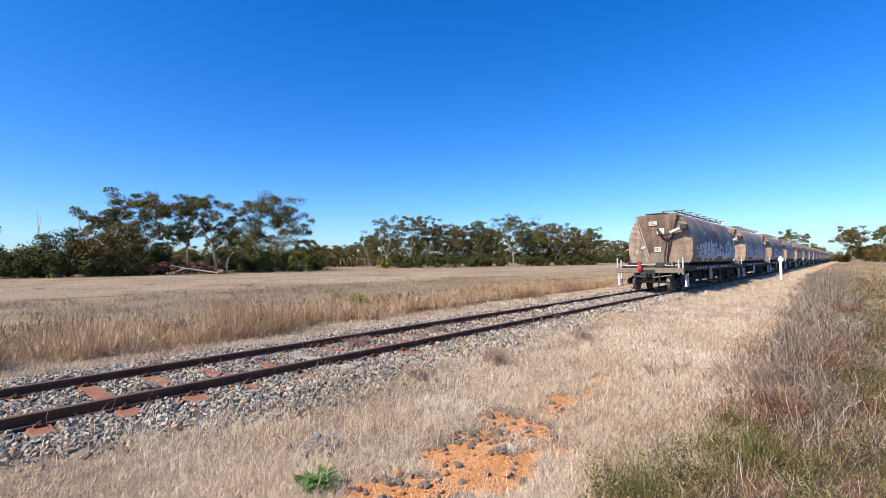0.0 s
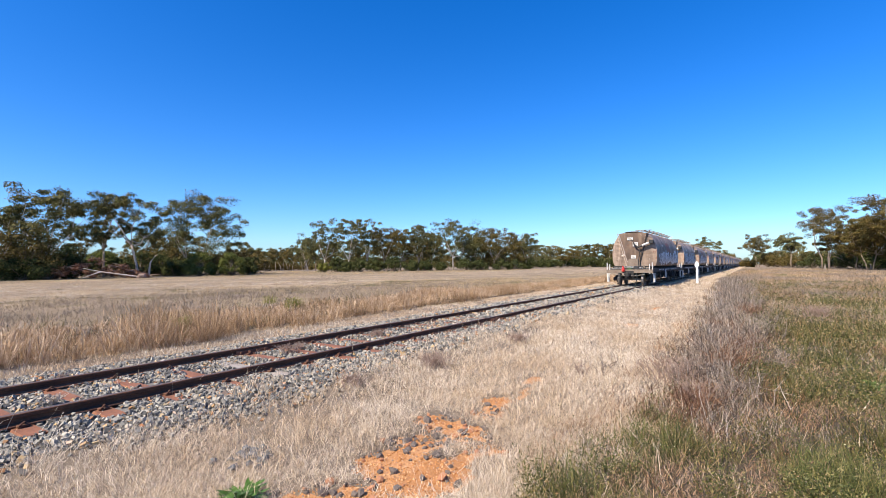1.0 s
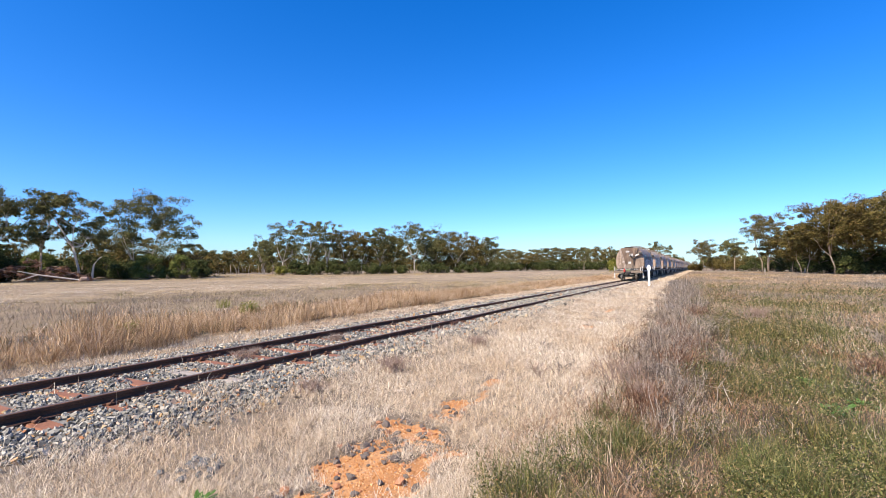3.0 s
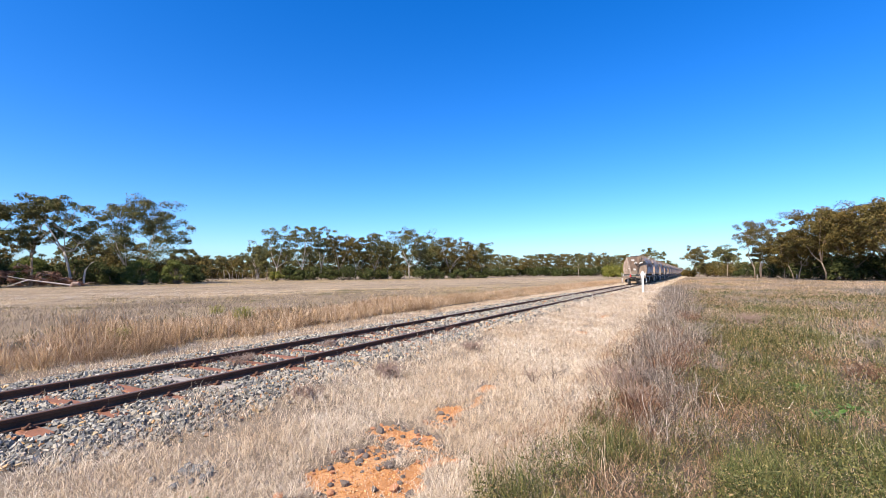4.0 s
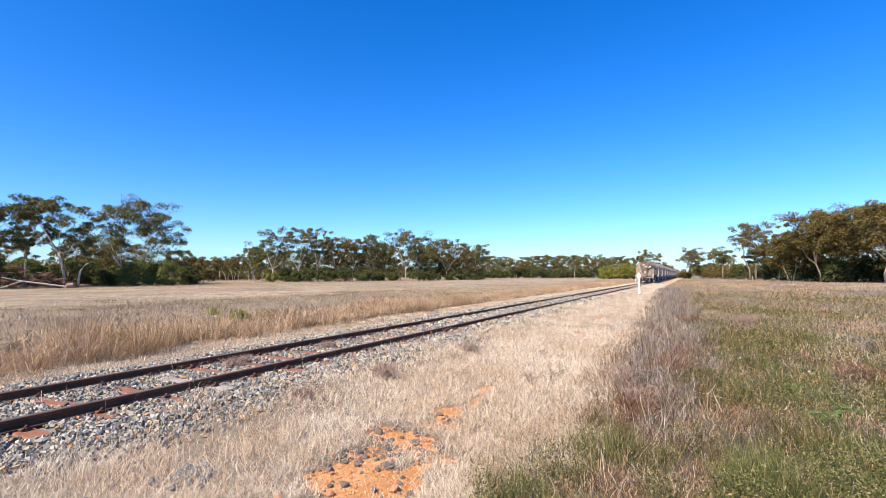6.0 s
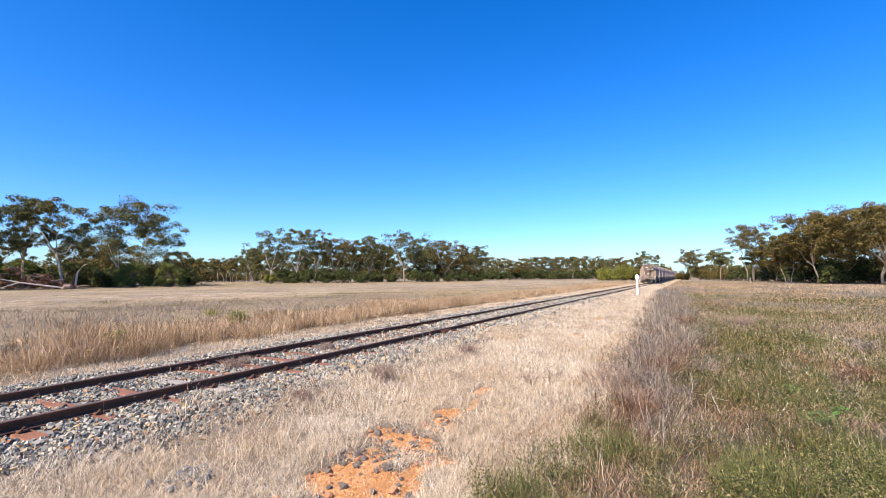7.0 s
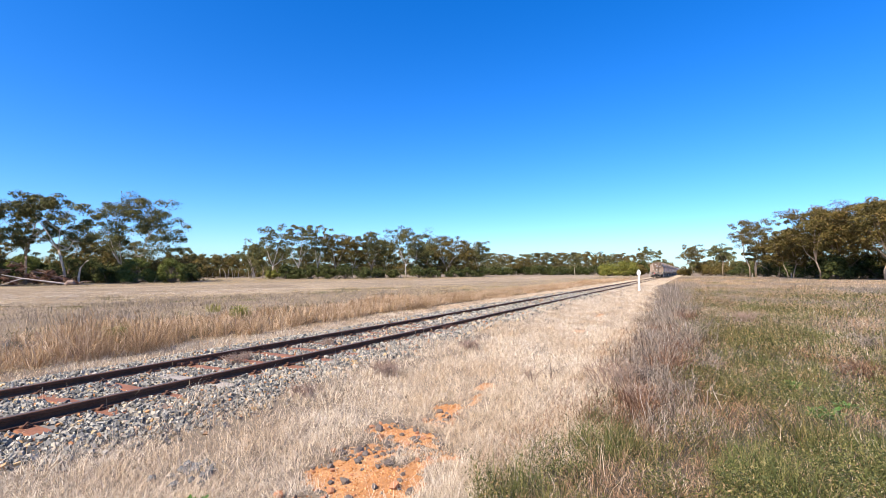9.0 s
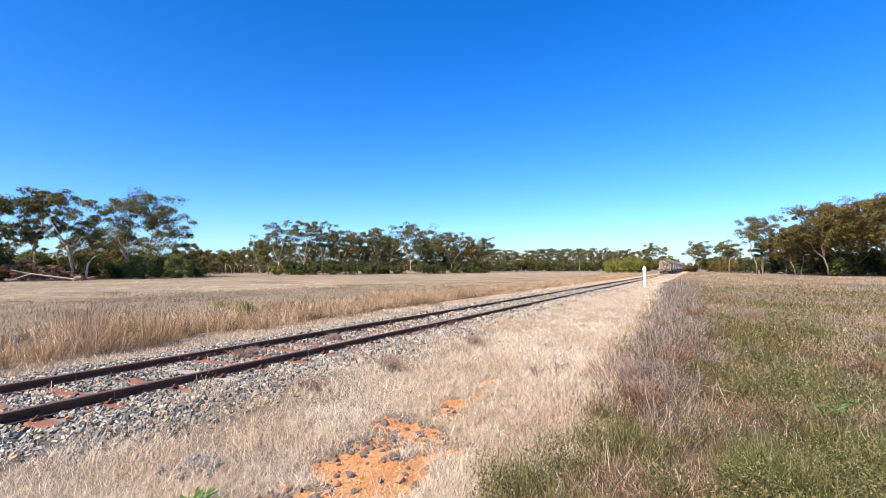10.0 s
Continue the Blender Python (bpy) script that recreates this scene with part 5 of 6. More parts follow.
    body = 0.55 * patch_noise(x, y, 1.3) + 0.45 * patch_noise(x + 20, y, 0.5)
    k = RNG.random(n) < 0.15 + 2.4 * np.clip(body - 0.22, 0, 1)
    x, y, body, deep = keep_only(k, x, y, body, deep)
    tall = (0.22 + 0.85 * body) * (0.55 + 0.85 * patch_noise(x, y + 3, 2.2)) * np.clip(1.12 - 0.09 * deep, 0.55, 1.12) * (1 + 0.18 * np.clip((16 - y) / 8, 0, 1)) * RNG.uniform(0.6, 1.15, len(x))
    per = 17
    x, y, tall = (np.repeat(q, per) for q in (x, y, tall))
    n, way = len(x), RNG.uniform(0, 2 * np.pi, len(x))
    r = np.hypot(x, y)
    out = np.abs(RNG.normal(0, 0.07, n)) * np.maximum(1, r / 18)
    h = tall * RNG.uniform(0.35, 1.1, n)
    blades("tall_grass", x + out * np.cos(way), y + out * np.sin(way), 0.88 * h, 0.0078 * np.maximum(1, r / 12) ** 0.95, np.clip(RNG.beta(1.9, 1.6, n) + 0.9 * out, 0, 0.95), TALL, "tall brown dry grass beside the cut strip", way=way, droop=True)
    # olive weeds and dark stalks among the bank's tufts
    y = -3.0 + 70 * RNG.random(30000) ** 1.8
    x = -11.6 - 5.5 * RNG.random(30000)
    k = patch_noise(x + 60, y, 1.1) * 0.6 + patch_noise(x, y + 60, 0.4) * 0.4 > 0.54 + 0.12 * np.clip((y - 3) / 8, 0, 1)
    x, y = keep_only(k, x, y)
    n, r = len(x), np.hypot(x, y)
    blades("bank_weeds", x, y, RNG.uniform(0.15, 0.42, n), 0.0085 * np.maximum(1, r / 11) ** 0.95, RNG.beta(1.6, 1.8, n), BANK_WEED, "olive and dark dead weeds in the tall grass", category="weeds", droop=True)
    # open paddock: grey stalks behind the bank, a pale mown stretch, then straw with green before the trees
    for count, r0, r1, fall, base in ((330000, 13, 60, 1.0, 0.0085), (160000, 45, 210, 0.9, 0.011)):
        x, y, r = spread(count, r0, r1, -1, 91, fall)
        front = -10.95 - 0.012 * np.clip(y - 15, 0, 200)
        clump = 0.5 * patch_noise(x, y, 1.6) + 0.5 * patch_noise(x + 13, y, 0.55)
        away = -x + 9 * (patch_noise(x, y, 7.0) - 0.5) + 5 * (patch_noise(x, y + 9, 2.2) - 0.5) + 0.10 * np.clip(y - 20, 0, 100)
        grey = np.clip((away - 12) / 4, 0, 1) * np.clip((38 - away) / 8, 0, 1) * np.clip(1.2 - y / 60, 0.15, 1)
        pale = np.clip((away - 32) / 8, 0, 1) * np.clip((82 - away) / 10, 0, 1)
        k = (x < front - 2.5) & (RNG.random(len(x)) < 0.12 + 1.2 * np.clip(clump - 0.1, 0, 1))
        x, y, r, clump, grey, pale = keep_only(k, x, y, r, clump, grey, pale)
        pick = RNG.random(len(x))
        green = patch_noise(x, y + 8, 2.6) * 0.6 + patch_noise(x + 50, y, 0.9) * 0.4 > np.where(pale > 0.5, 0.80, 0.68)
        is_grey, is_pale = ~green & (pick < grey), ~green & (pick >= grey) & (pick < grey + pale)
        for name, q, mat, words, tall in (("grey_stalks", is_grey, GREY_STALK, "grey dead stalks behind the grass bank", 0.40), ("pale_grass", is_pale, STRAW, "short pale straw across the paddock", 0.12), ("paddock_grass", ~green & ~is_grey & ~is_pale, FIELD, "straw-coloured paddock grass", 0.24), ("paddock_green", green, WEED, "green patches in the paddock", 0.2)):
            c = int(q.sum())
            blades(name, x[q], y[q], 0.05 + tall * clump[q] * RNG.random(c), base * np.maximum(1, r[q] / 14) ** 0.95, RNG.beta(2.2, 1.4, c), mat, words, near=False)
    # right side: leafy weeds in clumps, and dry litter between them
    x, y, r = spread(84000, 2.3, 45, -20, 24, 1.5)
    verge = verge_right(y)
    m = patch_noise(x + 17, y, 1.6) * 0.4 + patch_noise(x, y + 31, 0.42) * 0.6
    k = (x > verge - 0.1 + 0.3 * RNG.random(len(x))) & (RNG.random(len(x)) < np.clip(5.0 * (m - 0.40 + 0.05 * np.clip((6.5 - y) / 2, 0, 1)), 0.05, 1) * (patch_noise(x, y, 0.17) > 0.40) * np.clip(1.5 - r / 16, 0.25, 1)) & (np.abs(x - verge - 0.5) > 0.5 * np.clip((y - 6) / 3, 0, 1))
    x, y, r, m = keep_only(k, x, y, r, m)
    per = 14
    big = np.maximum(1, r / 5.0) ** 0.85
    spot, tall = np.repeat(0.07 * big, per), np.repeat((0.05 + 0.80 * np.clip(patch_noise(x, y, 0.30) - 0.32, 0, 1) * (0.5 + 0.5 * RNG.random(len(x)))), per)
    x, y, big = (np.repeat(q, per) for q in (x, y, big))
    n = len(x)
    x, y = x + spot * RNG.normal(0, 1, n), y + spot * RNG.normal(0, 1, n)
    p = np.stack([x, y, ground_z(x, y) + tall * RNG.random(n) ** 0.55], -1)
    a = RNG.normal(size=(n, 3)) + np.array([0, 0, 0.5])
    a /= np.linalg.norm(a, axis=1)[:, None]
    b = np.cross(a, RNG.normal(size=(n, 3)))
    b /= np.linalg.norm(b, axis=1)[:, None]
    ln = (0.0100 * RNG.uniform(0.5, 1.5, n) * big ** 0.8)[:, None]
    v = np.stack([p - a * ln, p + b * ln * 0.4, p + a * ln, p - b * ln * 0.4], 1).reshape(-1, 3)
    tagged(raw("weeds", v, np.arange(4 * n).reshape(n, 4), WEED), "low leafy green weeds among dry grass", "weeds", kind="stuff")
    x, y, r = spread(420000, 2.2, 60, -20, 24, 1.4)
    verge = verge_right(y)
    m = patch_noise(x + 17, y, 1.6) * 0.4 + patch_noise(x, y + 31, 0.42) * 0.6
    k = (x > verge - 0.1) & (RNG.random(len(x)) < np.clip(1.5 - 1.5 * m, 0.2, 1) * 0.30)
    xs, ys, rs, ms = keep_only(k, x, y, r, m)
    n = len(xs)
    kind = np.clip(ms * 1.25 - 0.1, 0, 1) * 0.65 + RNG.random(n) * 0.35
    for name, q, mat, words in (("weed_straw", kind < 0.30, TALL, "brown dry grass among the weeds"), ("weed_twigs", (kind >= 0.30) & (kind < 0.52), TWIG, "grey dead stalks among the weeds"), ("weed_grass", kind >= 0.52, WEED, "short green grass among the weeds")):
        c = int(q.sum())
        blades(name, xs[q], ys[q], RNG.uniform(0.04, 0.16, c) * np.where(RNG.random(c) < 0.05, 2.0, 1), 0.0036 * np.maximum(1, rs[q] / 4.5) ** 0.95, RNG.beta(2.2, 1.2, c), mat, words)
    # upright green sprigs in the denser weed clumps
    x, y, r = spread(150000, 2.3, 26, -20, 24, 1.5)
    m = patch_noise(x + 17, y, 1.6) * 0.4 + patch_noise(x, y + 31, 0.42) * 0.6
    k = (x > verge_right(y) + 0.25 * RNG.random(len(x))) & (RNG.random(len(x)) < np.clip(4.0 * (m - 0.42 + 0.07 * np.clip((6.5 - y) / 2, 0, 1)), 0.02, 1) * (patch_noise(x, y, 0.16) > 0.34)) & (np.abs(x - verge_right(y) - 0.5) > 0.5 * np.clip((y - 6) / 3, 0, 1))
    x, y, r = keep_only(k, x, y, r)
    n = len(x)
    blades("weed_sprigs", x, y, (0.05 + 0.55 * np.clip(patch_noise(x, y, 0.36) - 0.32, 0, 1)) * RNG.uniform(0.6, 1.5, n), 0.0042 * np.maximum(1, r / 5) ** 0.95, RNG.beta(1.3, 2.6, n), WEED, "upright green weed sprigs", category="weeds")
    # twiggy dead growth along the verge's edge
    x, y, r = spread(30000, 4.2, 60, -16, 14, 1.2)
    off = x - verge_right(y)
    tw = np.exp(-((off - 0.55 - 0.012 * y) / (0.55 + 0.012 * y)) ** 2) * np.clip((y - 4.6) / 3, 0, 1)
    k = (off > -0.35) & (RNG.random(len(x)) < tw * np.clip(3.2 * (0.6 * patch_noise(x, y, 0.75) + 0.4 * patch_noise(x, y, 0.25) - 0.26), 0.03, 1))
    cx, cy, cr, ct = keep_only(k, x, y, r, tw)
    brown = np.clip(patch_noise(cx + 3, cy, 0.7) * 0.7 + 0.62 - cy / 14, 0, 1) > 0.25 + 0.5 * RNG.random(len(cx))
    tallness = (0.16 + 0.5 * RNG.random(len(cx)) ** 1.6) * (0.4 + 0.6 * ct) * (0.5 + 0.9 * patch_noise(cx, cy, 0.75))
    for name, q, mat, words in (("twigs", ~brown, TWIG, "grey twiggy dead growth"), ("brown_twigs", brown, BROWN_TWIG, "brown twiggy dead growth")):
        per = 15
        x, y, r, h = (np.repeat(v[q], per) for v in (cx, cy, cr, tallness))
        n = len(x)
        way = RNG.uniform(0, 2 * np.pi, n)
        out = np.abs(RNG.normal(0, 0.03, n)) * np.maximum(1, r / 7)
        blades(name, x + out * np.cos(way), y + out * np.sin(way), h * RNG.uniform(0.35, 1.15, n), 0.0046 * np.maximum(1, r / 5) ** 0.9, np.clip(RNG.beta(1.5, 1.7, n), 0, 0.97), mat, words, way=way, category="dead growth")
        # side shoots off the taller stems
        w = RNG.random(n) < 0.45
        m = int(w.sum())
        blades(name, x[w] + 0.3 * h[w] * np.cos(way[w]), y[w] + 0.3 * h[w] * np.sin(way[w]), h[w] * RNG.uniform(0.2, 0.5, m), 0.0036 * np.maximum(1, r[w] / 5) ** 0.9, RNG.beta(2.5, 1.4, m), mat, words, z0=0.3 * h[w], category="dead growth")
    # matted brown litter under them and between the weeds
    x, y, r = spread(130000, 2.2, 45, -20, 24, 1.5)
    off = x - verge_right(y)
    k = (off > -0.5) & (RNG.random(len(x)) < np.clip(2.6 * (patch_noise(x + 70, y, 0.6) * 0.6 + patch_noise(x, y + 70, 0.22) * 0.4 - 0.36) + 0.45 * np.exp(-((off - 0.5) / 0.5) ** 2), 0.05, 1) * np.where(y < 6, 0.75, 1.0))
    x, y, r = keep_only(k, x, y, r)
    n = len(x)
    blades("brown_litter", x, y, RNG.uniform(0.05, 0.2, n), 0.0030 * np.maximum(1, r / 4.0) ** 0.95, 1 - 0.5 * RNG.random(n) ** 2, LITTER, "matted brown dead stems on the ground", 0.02 + 0.1 * RNG.random(n) ** 2, category="dead growth")
    # single pale stalks and small pale flower heads
    x, y, r = spread(1500, 2.6, 26, -20, 20, 1.4)
    k = x > verge_right(y) + 0.1
    x, y, r = keep_only(k, x, y, r)
    blades("pale_stalks", x, y, RNG.uniform(0.10, 0.28, len(x)), 0.0042 * np.maximum(1, r / 5) ** 0.9, RNG.beta(1.6, 2.0, len(x)), STRAW, "single pale dry stalks among the weeds")
    x, y, r = spread(5200, 2.6, 24, -20, 20, 1.5)
    k = (x > verge_right(y) + 0.4) & (patch_noise(x, y + 31, 0.42) > 0.42)
    x, y, r = keep_only(k, x, y, r)
    n = len(x)
    p = np.stack([x, y, ground_z(x, y) + RNG.uniform(0.06, 0.17, n)], -1)
    a = RNG.normal(size=(n, 3))
    a /= np.linalg.norm(a, axis=1)[:, None]
    b = np.cross(a, RNG.normal(size=(n, 3)))
    b /= np.linalg.norm(b, axis=1)[:, None]
    ln = (0.0050 * RNG.uniform(0.6, 1.3, n) * np.maximum(1, r / 6) ** 0.8)[:, None]
    tagged(raw("flower_heads", np.stack([p - a * ln, p + b * ln, p + a * ln, p - b * ln], 1).reshape(-1, 3), np.arange(4 * n).reshape(n, 4), SEED), "tiny pale seed heads on the weeds", "flowers", kind="stuff")
    # the same growth behind the standing point, coarser
    for name, x0, x1, count, mat, words, tall, category in (("verge_grass_behind", -4.6, -1.0, 30000, STRAW, "pale dry grass along the verge", 0.22, "grass"), ("weeds_behind", -1.0, 10.0, 60000, WEED, "low green weeds among dry grass", 0.14, "weeds"), ("stalks_behind", -1.2, 10.0, 30000, TWIG, "grey-brown dead stalks", 0.2, "grass"), ("tall_grass_behind", -17.0, -11.2, 14000, TALL, "tall brown dry grass", 0.6, "grass"), ("cut_grass_behind", -11.2, -9.5, 5000, STRAW, "short flattened straw", 0.14, "grass")):
        x, y = RNG.uniform(x0, x1, count), RNG.uniform(-14, 9.0, count)
        k = ((y < 2.2 - 0.45 * np.abs(x)) | (y < -4.5) | (x > 0.35 + 0.42 * y)) & (np.hypot(x, y) > 0.5)
        x, y = x[k], y[k]
        blades(name, x, y, tall * RNG.uniform(0.3, 1.0, len(x)), np.full(len(x), 0.014), RNG.beta(2.0, 1.4, len(x)), mat, words, near=False, category=category)
    # far right paddock: mauve stalks, straw and green in patches
    x, y, r = spread(250000, 12, 170, -24, 4, 1.0)
    k = (x > verge_right(y) + 0.6) & (RNG.random(len(x)) < 0.3 + 0.7 * patch_noise(x, y, 3.0))
    x, y, r = keep_only(k, x, y, r)
    m = patch_noise(x * 0.5, y * 0.25, 1.6) + 0.5 * (RNG.random(len(x)) - 0.5) + 0.28 * np.clip((30 - r) / 12, 0, 1)
    for name, q, mat, words, tall in (("mauve_grass", m < 0.5, GREY_STALK, "dull mauve-brown dry paddock grass", 0.30), ("straw_grass", (m >= 0.5) & (m < 0.80), TALL, "brown straw patches in the paddock", 0.24), ("green_grass", m >= 0.80, WEED, "green patches in the paddock", 0.18)):
        c = int(q.sum())
        blades(name, x[q], y[q], RNG.uniform(0.06, tall, c), 0.0125 * np.maximum(1, r[q] / 14) ** 0.95, RNG.beta(1.6, 1.7, c), mat, words, near=False)


grow()


def broad_plant(x, y, n, size, seed, tall=0.10):
    rnd = random.Random(seed)
    p = root("weed_plant", pose(x, y, float(ground_z(x, y))), "bright green broad-leaved weed", "plant", "broad-leaved weeds")
    s = Shape()
    for _ in range(n):
        a, k = rnd.uniform(0, 6.28), rnd.uniform(0.2, 1.0)
        c = Vector((math.cos(a) * k * size, math.sin(a) * k * size, 0.02 + tall * rnd.random()))
        d = Vector((math.cos(a), math.sin(a), rnd.uniform(-0.2, 0.6))).normalized() * rnd.uniform(0.025, 0.05) * (1 + tall)
        q = Vector((-math.sin(a), math.cos(a), rnd.uniform(-0.3, 0.3))).normalized() * rnd.uniform(0.012, 0.024) * (1 + tall)
        s.add([c - d, c - d * 0.2 + q, c + d, c - d * 0.2 - q], [(0, 1, 2, 3)])
        if tall < 0.2:
            s.tube([(0, 0, 0), c - d], 0.003, 3)
        else:
            s.tube([(c.x * 0.8, c.y * 0.8, 0), c - d], 0.004, 3)
    part("foliage", s, BROADLEAF if tall < 0.2 else LEAF_YELLOW, p)


for k, (x, y, n, size) in enumerate(((-3.06, 2.06, 200, 0.16), (1.30, 6.75, 110, 0.24), (1.62, 7.2, 60, 0.18), (1.3, 8.4, 60, 0.2), (1.9, 5.3, 70, 0.22))):
    broad_plant(x, y, n, size, 900 + k)


for k, (x, y, n, size, tall) in enumerate(((-12.1, 6.3, 200, 0.34, 0.48), (-14.8, 12.0, 220, 0.46, 0.52), (-12.9, 6.9, 90, 0.25, 0.42), (-19.0, 14.0, 120, 0.45, 0.4))):
    broad_plant(x, y, n, size, 930 + k, tall)


def dry_bush(x, y, n, size, seed, mat, z=0.0):
    """A small dead plant: thin crooked twigs that fan out from the root and fork once."""
    rnd = random.Random(seed)
    p = root("dry_bush", pose(x, y, float(ground_z(x, y)) + z), "small dead brown weed with bare twigs", "plant", "dead weeds")
    s = Shape()
    for _ in range(n):
        a, k = rnd.uniform(0, 6.28), rnd.uniform(0.15, 0.75)
        e = Vector((math.cos(a) * k, math.sin(a) * k, rnd.uniform(0.55, 1.0))) * size
        m = e * 0.5 + Vector((rnd.uniform(-0.1, 0.1), rnd.uniform(-0.1, 0.1), 0.05)) * size
        o = Vector((rnd.gauss(0, 0.32), rnd.gauss(0, 0.32), 0)) * size * (n > 45)
        m, e = m + o, e * rnd.uniform(0.5, 1.0) + o
        s.tube([Vector((0, 0, -0.02)) + o, m, e], [0.005, 0.004, 0.002], 4)
        for _ in range(2):
            s.tube([m, m + Vector((rnd.uniform(-0.5, 0.5), rnd.uniform(-0.5, 0.5), rnd.uniform(-0.2, 0.4))) * size], [0.003, 0.0015], 3)
    part("twig", s, mat, p)


TWIG_MOUNDS = [(float(verge_right(y)) + q, y, 55, size, TWIG if k % 3 else BROWN_TWIG, 0.0) for k, (q, y, size) in enumerate(((0.5, 6.1, 0.42), (0.9, 6.9, 0.5), (0.35, 7.7, 0.48), (0.8, 8.4, 0.55), (1.3, 8.9, 0.45), (0.5, 9.5, 0.5), (1.0, 10.4, 0.55), (0.45, 11.3, 0.5), (1.3, 12.2, 0.55), (0.7, 13.2, 0.5), (1.5, 14.6, 0.6), (0.8, 15.8, 0.55), (1.4, 17.6, 0.6), (0.7, 19.5, 0.55), (1.6, 21.5, 0.6), (3.6, 9.6, 0.4), (4.6, 13.0, 0.5), (6.4, 17.0, 0.5)))]
DRY_BUSHES = (*TWIG_MOUNDS, (-6.95, 5.55, 60, 0.22, DEAD_WOOD, 0.02), (-7.1, 5.9, 40, 0.18, DEAD_WOOD, 0.02), (-4.44, 6.35, 80, 0.30, DEAD_WOOD, 0.0), (-4.6, 4.7, 60, 0.22, DEAD_WOOD, 0.0), (-7.72, 2.45, 24, 0.20, DEAD_WOOD, 0.02), (-6.6, 2.05, 30, 0.16, BARK, 0.02),
              (-2.15, 7.0, 9, 0.40, DEAD_WOOD, 0.0), (-1.95, 7.3, 7, 0.34, DARK_BARK, 0.0), (-6.95, 7.9, 50, 0.2, DEAD_WOOD, 0.02), (1.6, 18.6, 90, 0.45, DEAD_WOOD, 0.0), (-4.3, 9.4, 70, 0.28, DEAD_WOOD, 0.0), (-0.6, 6.4, 40, 0.42, DEAD_WOOD, 0.0), (-0.9, 7.4, 50, 0.5, DEAD_WOOD, 0.0))
for k, (x, y, n, size, mat, z) in enumerate(DRY_BUSHES):
    dry_bush(x, y, n, size, 960 + k, mat, z)


# ---- loose rocks on the bare dirt ----
def rock_mesh(seed, mat):
    rnd = random.Random(seed)
    bm = bmesh.new()
    bmesh.ops.create_icosphere(bm, subdivisions=1, radius=1)
    for v in bm.verts:
        v.co *= rnd.uniform(0.6, 1.25)
        v.co.z *= 0.75
    me = bpy.data.meshes.new("rock")
    bm.to_mesh(me)
    bm.free()
    me.materials.append(mat)
    return me


def dirt_gravel():
    x, y = RNG.uniform(-3.3, -1.7, 9000), RNG.uniform(2.1, 5.6, 9000)
    k = (bare(x, y) > 0.2) & (RNG.random(9000) < 0.9)
    x, y = x[k], y[k]
    size = RNG.uniform(0.004, 0.011, len(x))
    ob = stones("dirt_gravel", x, y, ground_z(x, y) + size * 0.3, size, RED_GRAVEL)
    tagged(ob, "fine orange and buff gravel on the bare dirt", "gravel", kind="stuff")


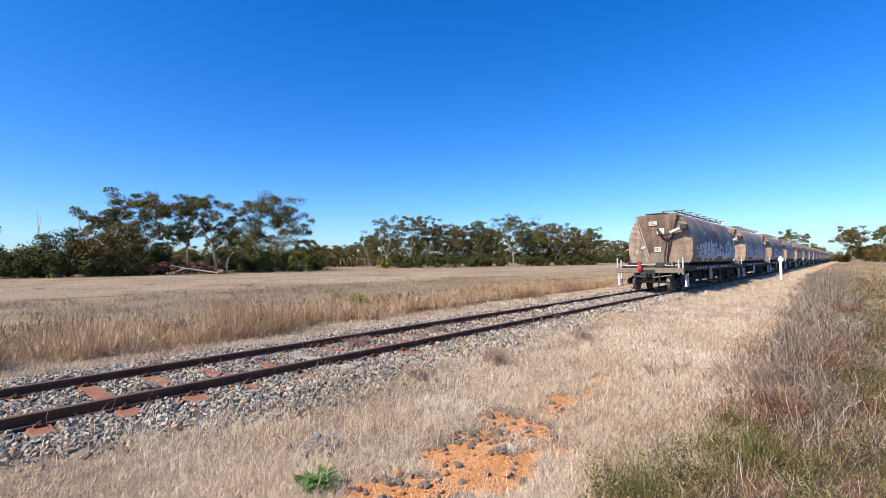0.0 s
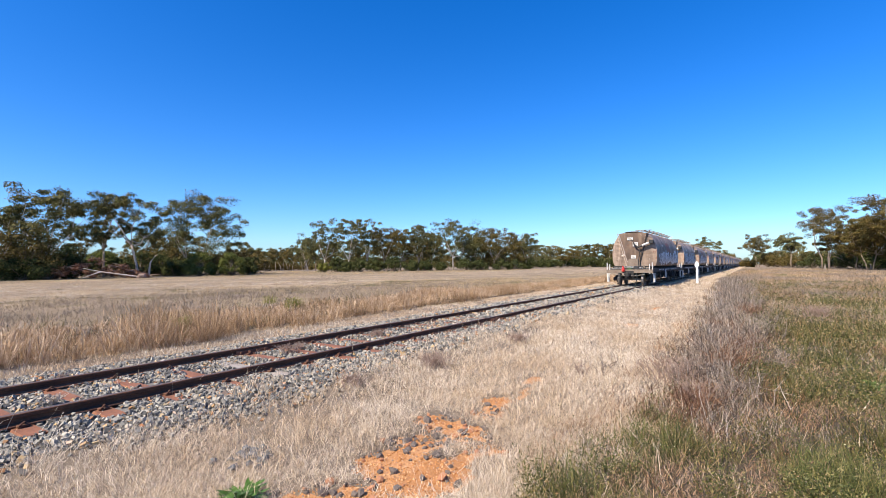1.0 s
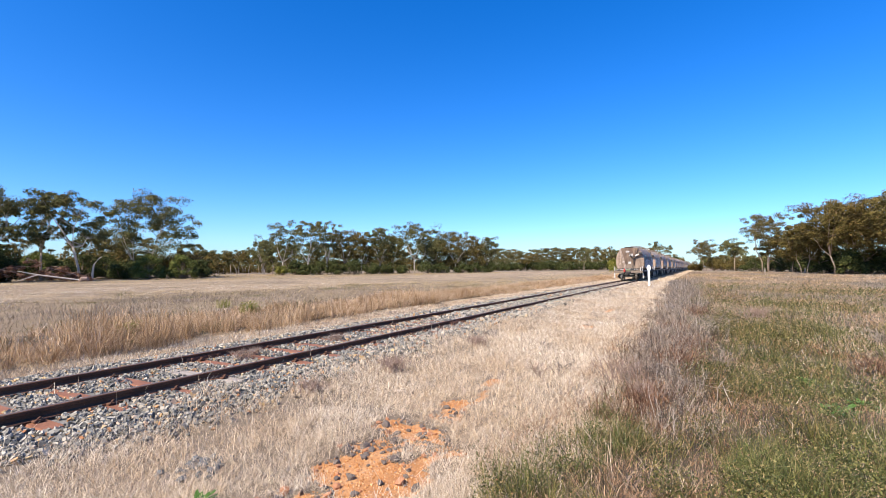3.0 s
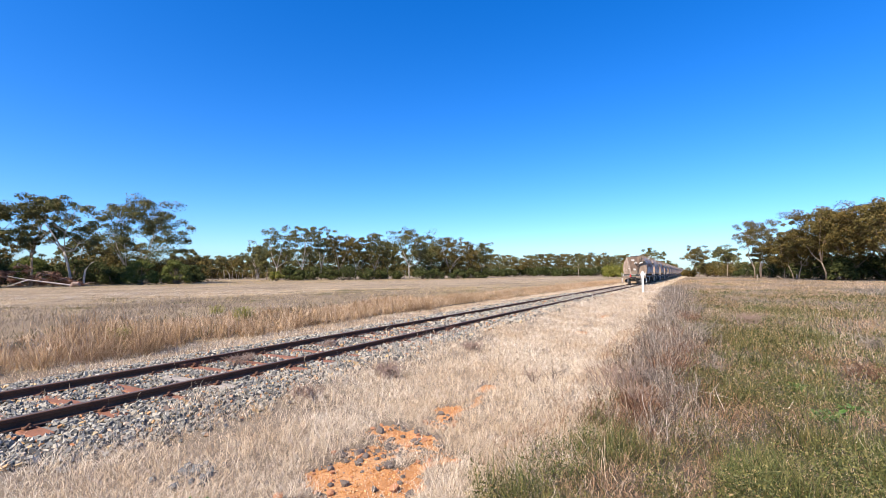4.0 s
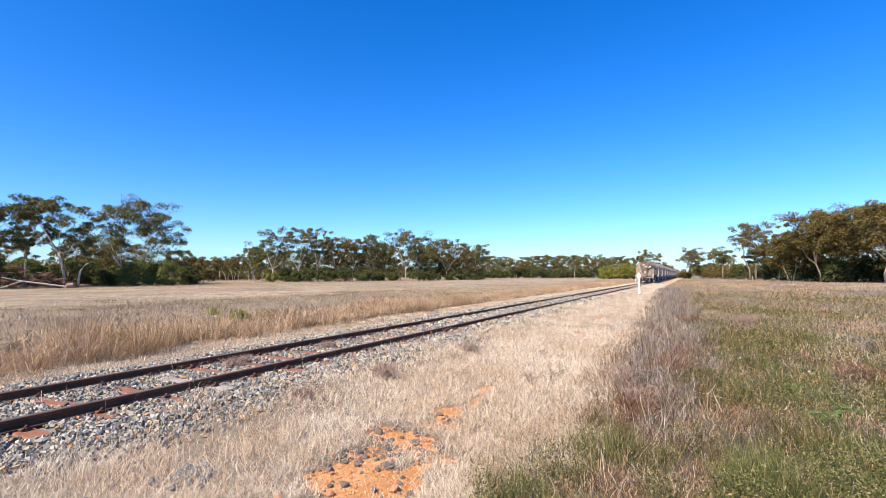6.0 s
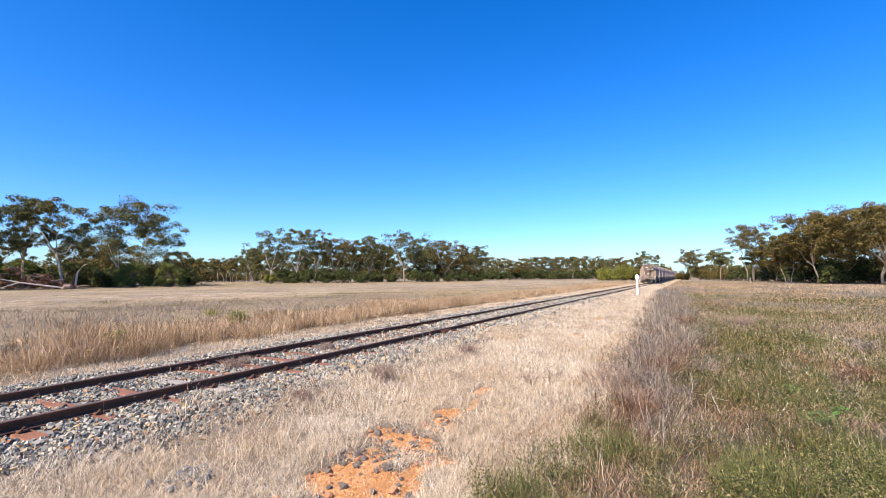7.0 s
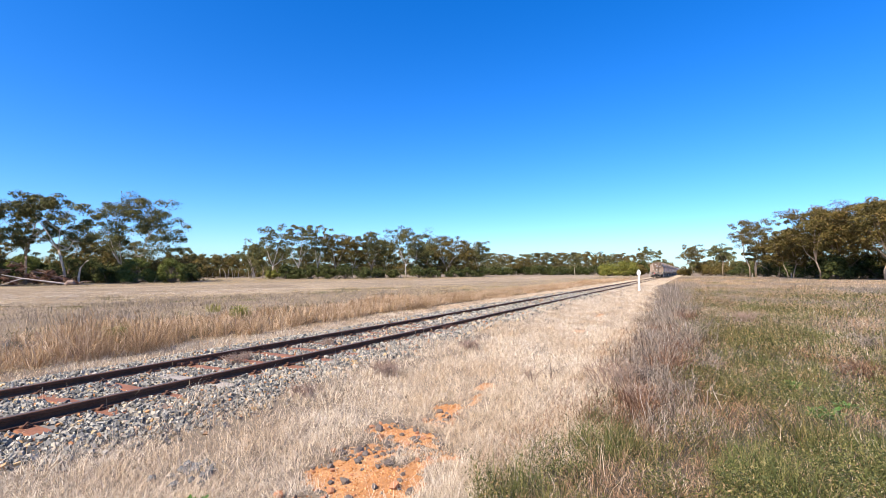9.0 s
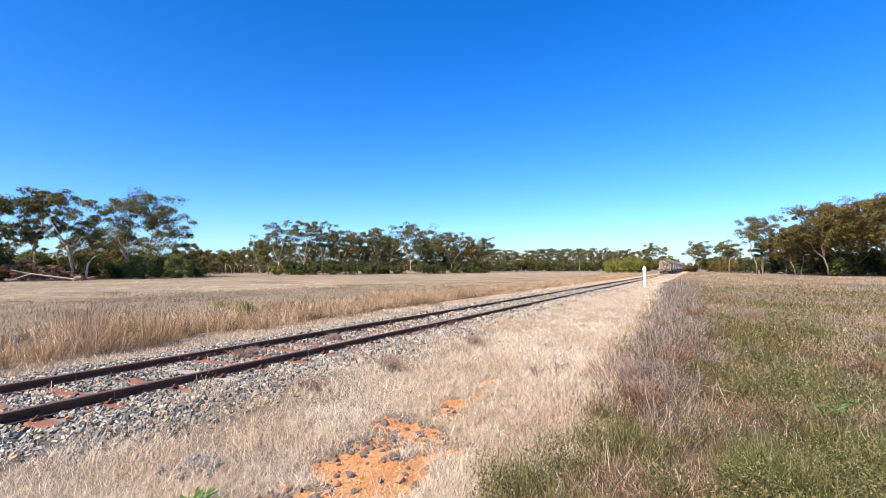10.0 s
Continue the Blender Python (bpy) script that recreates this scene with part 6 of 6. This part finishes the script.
RED_GRAVEL = by_island("orange_gravel", [(0.0, (0.30, 0.12, 0.04)), (0.6, (0.52, 0.25, 0.09)), (0.9, (0.62, 0.38, 0.2)), (1.0, (0.2, 0.16, 0.14))], 0.9)
dirt_gravel()
ROCKS = [rock_mesh(k, DARK_STONE if k % 4 else RED_STONE) for k in range(8)]
HEAP_ROCKS = [rock_mesh(20 + k, GREY_ROCK) for k in range(3)]
rnd = random.Random(21)
placed = 0
while placed < 230:
    x, y = rnd.uniform(-3.5, -1.7), rnd.uniform(2.2, 5.2)
    b = float(bare(np.array([x]), np.array([y]))[0])
    if b < 0.12 or b > 0.85 and rnd.random() < 0.7 or x > -2.25 and rnd.random() < 0.7:
        continue
    s = rnd.uniform(0.012, 0.040) * (1.5 if rnd.random() < 0.12 else 1)
    k = rnd.randrange(8)
    r = tagged(new("rock", ROCKS[k]), "small dark stone on the orange dirt" if k % 4 else "small orange-brown stone on the dirt", "rock", "loose stones on the bare dirt")
    r.matrix_basis = pose(x, y, float(ground_z(x, y)) + s * 0.3, rnd.uniform(-20, 20), rnd.uniform(-20, 20), rnd.uniform(0, 360)) @ Matrix.Diagonal((s, s * rnd.uniform(0.7, 1.2), s, 1))
    placed += 1
for k in range(34):
    x, y, s = rnd.gauss(-3.74, 0.13), rnd.gauss(2.54, 0.11), rnd.uniform(0.020, 0.046)
    r = tagged(new("rock", HEAP_ROCKS[k % 3]), "grey stone in a small heap in dry grass", "rock", "small heap of stones")
    r.matrix_basis = pose(x, y, float(ground_z(x, y)) + s * 0.45 + 0.025, rnd.uniform(-30, 30), rnd.uniform(-30, 30), rnd.uniform(0, 360)) @ Matrix.Diagonal((s, s * rnd.uniform(0.7, 1.2), s, 1))
for x, y, s, k in ((-2.80, 2.62, 0.048, 0), (-2.52, 3.06, 0.038, 1), (-2.66, 3.4, 0.034, 2), (-2.45, 3.75, 0.032, 3)):
    r = tagged(new("rock", ROCKS[k]), "fist-sized stone on the orange dirt", "rock", "loose stones on the bare dirt")
    r.matrix_basis = pose(x, y, float(ground_z(x, y)) + s * 0.4, 8, 4, 30 * k) @ Matrix.Diagonal((s, s, s * 1.2, 1))


# ---- movement ----
TRAIN = [(0.0, 22.05), (1.0, 32.5), (2.0, 43.0), (2.7, 50.5), (4.0, 64.8), (5.5, 81.4), (7.0, 97.9), (8.5, 114.3), (10.0, 130.6)]


def train_y(t):
    return float(np.interp(t, [q[0] for q in TRAIN], [q[1] for q in TRAIN]))


def motions():
    for i, w in enumerate(WAGONS):
        walk(w, [(t, pose(TRACK_X, y + i * PITCH, RAIL_Z)) for t, y in TRAIN])
    for w in WAGONS[:3]:
        for ws in [o for o in w.children_recursive if o.name.startswith("wheelset")]:
            y = ws.location.y
            walk(ws, [(k / 30, pose(0, y, 0.42, -math.degrees((train_y(k / 30) - 22.05) / 0.42) % 360, 0, 0)) for k in range(301)])


motions()
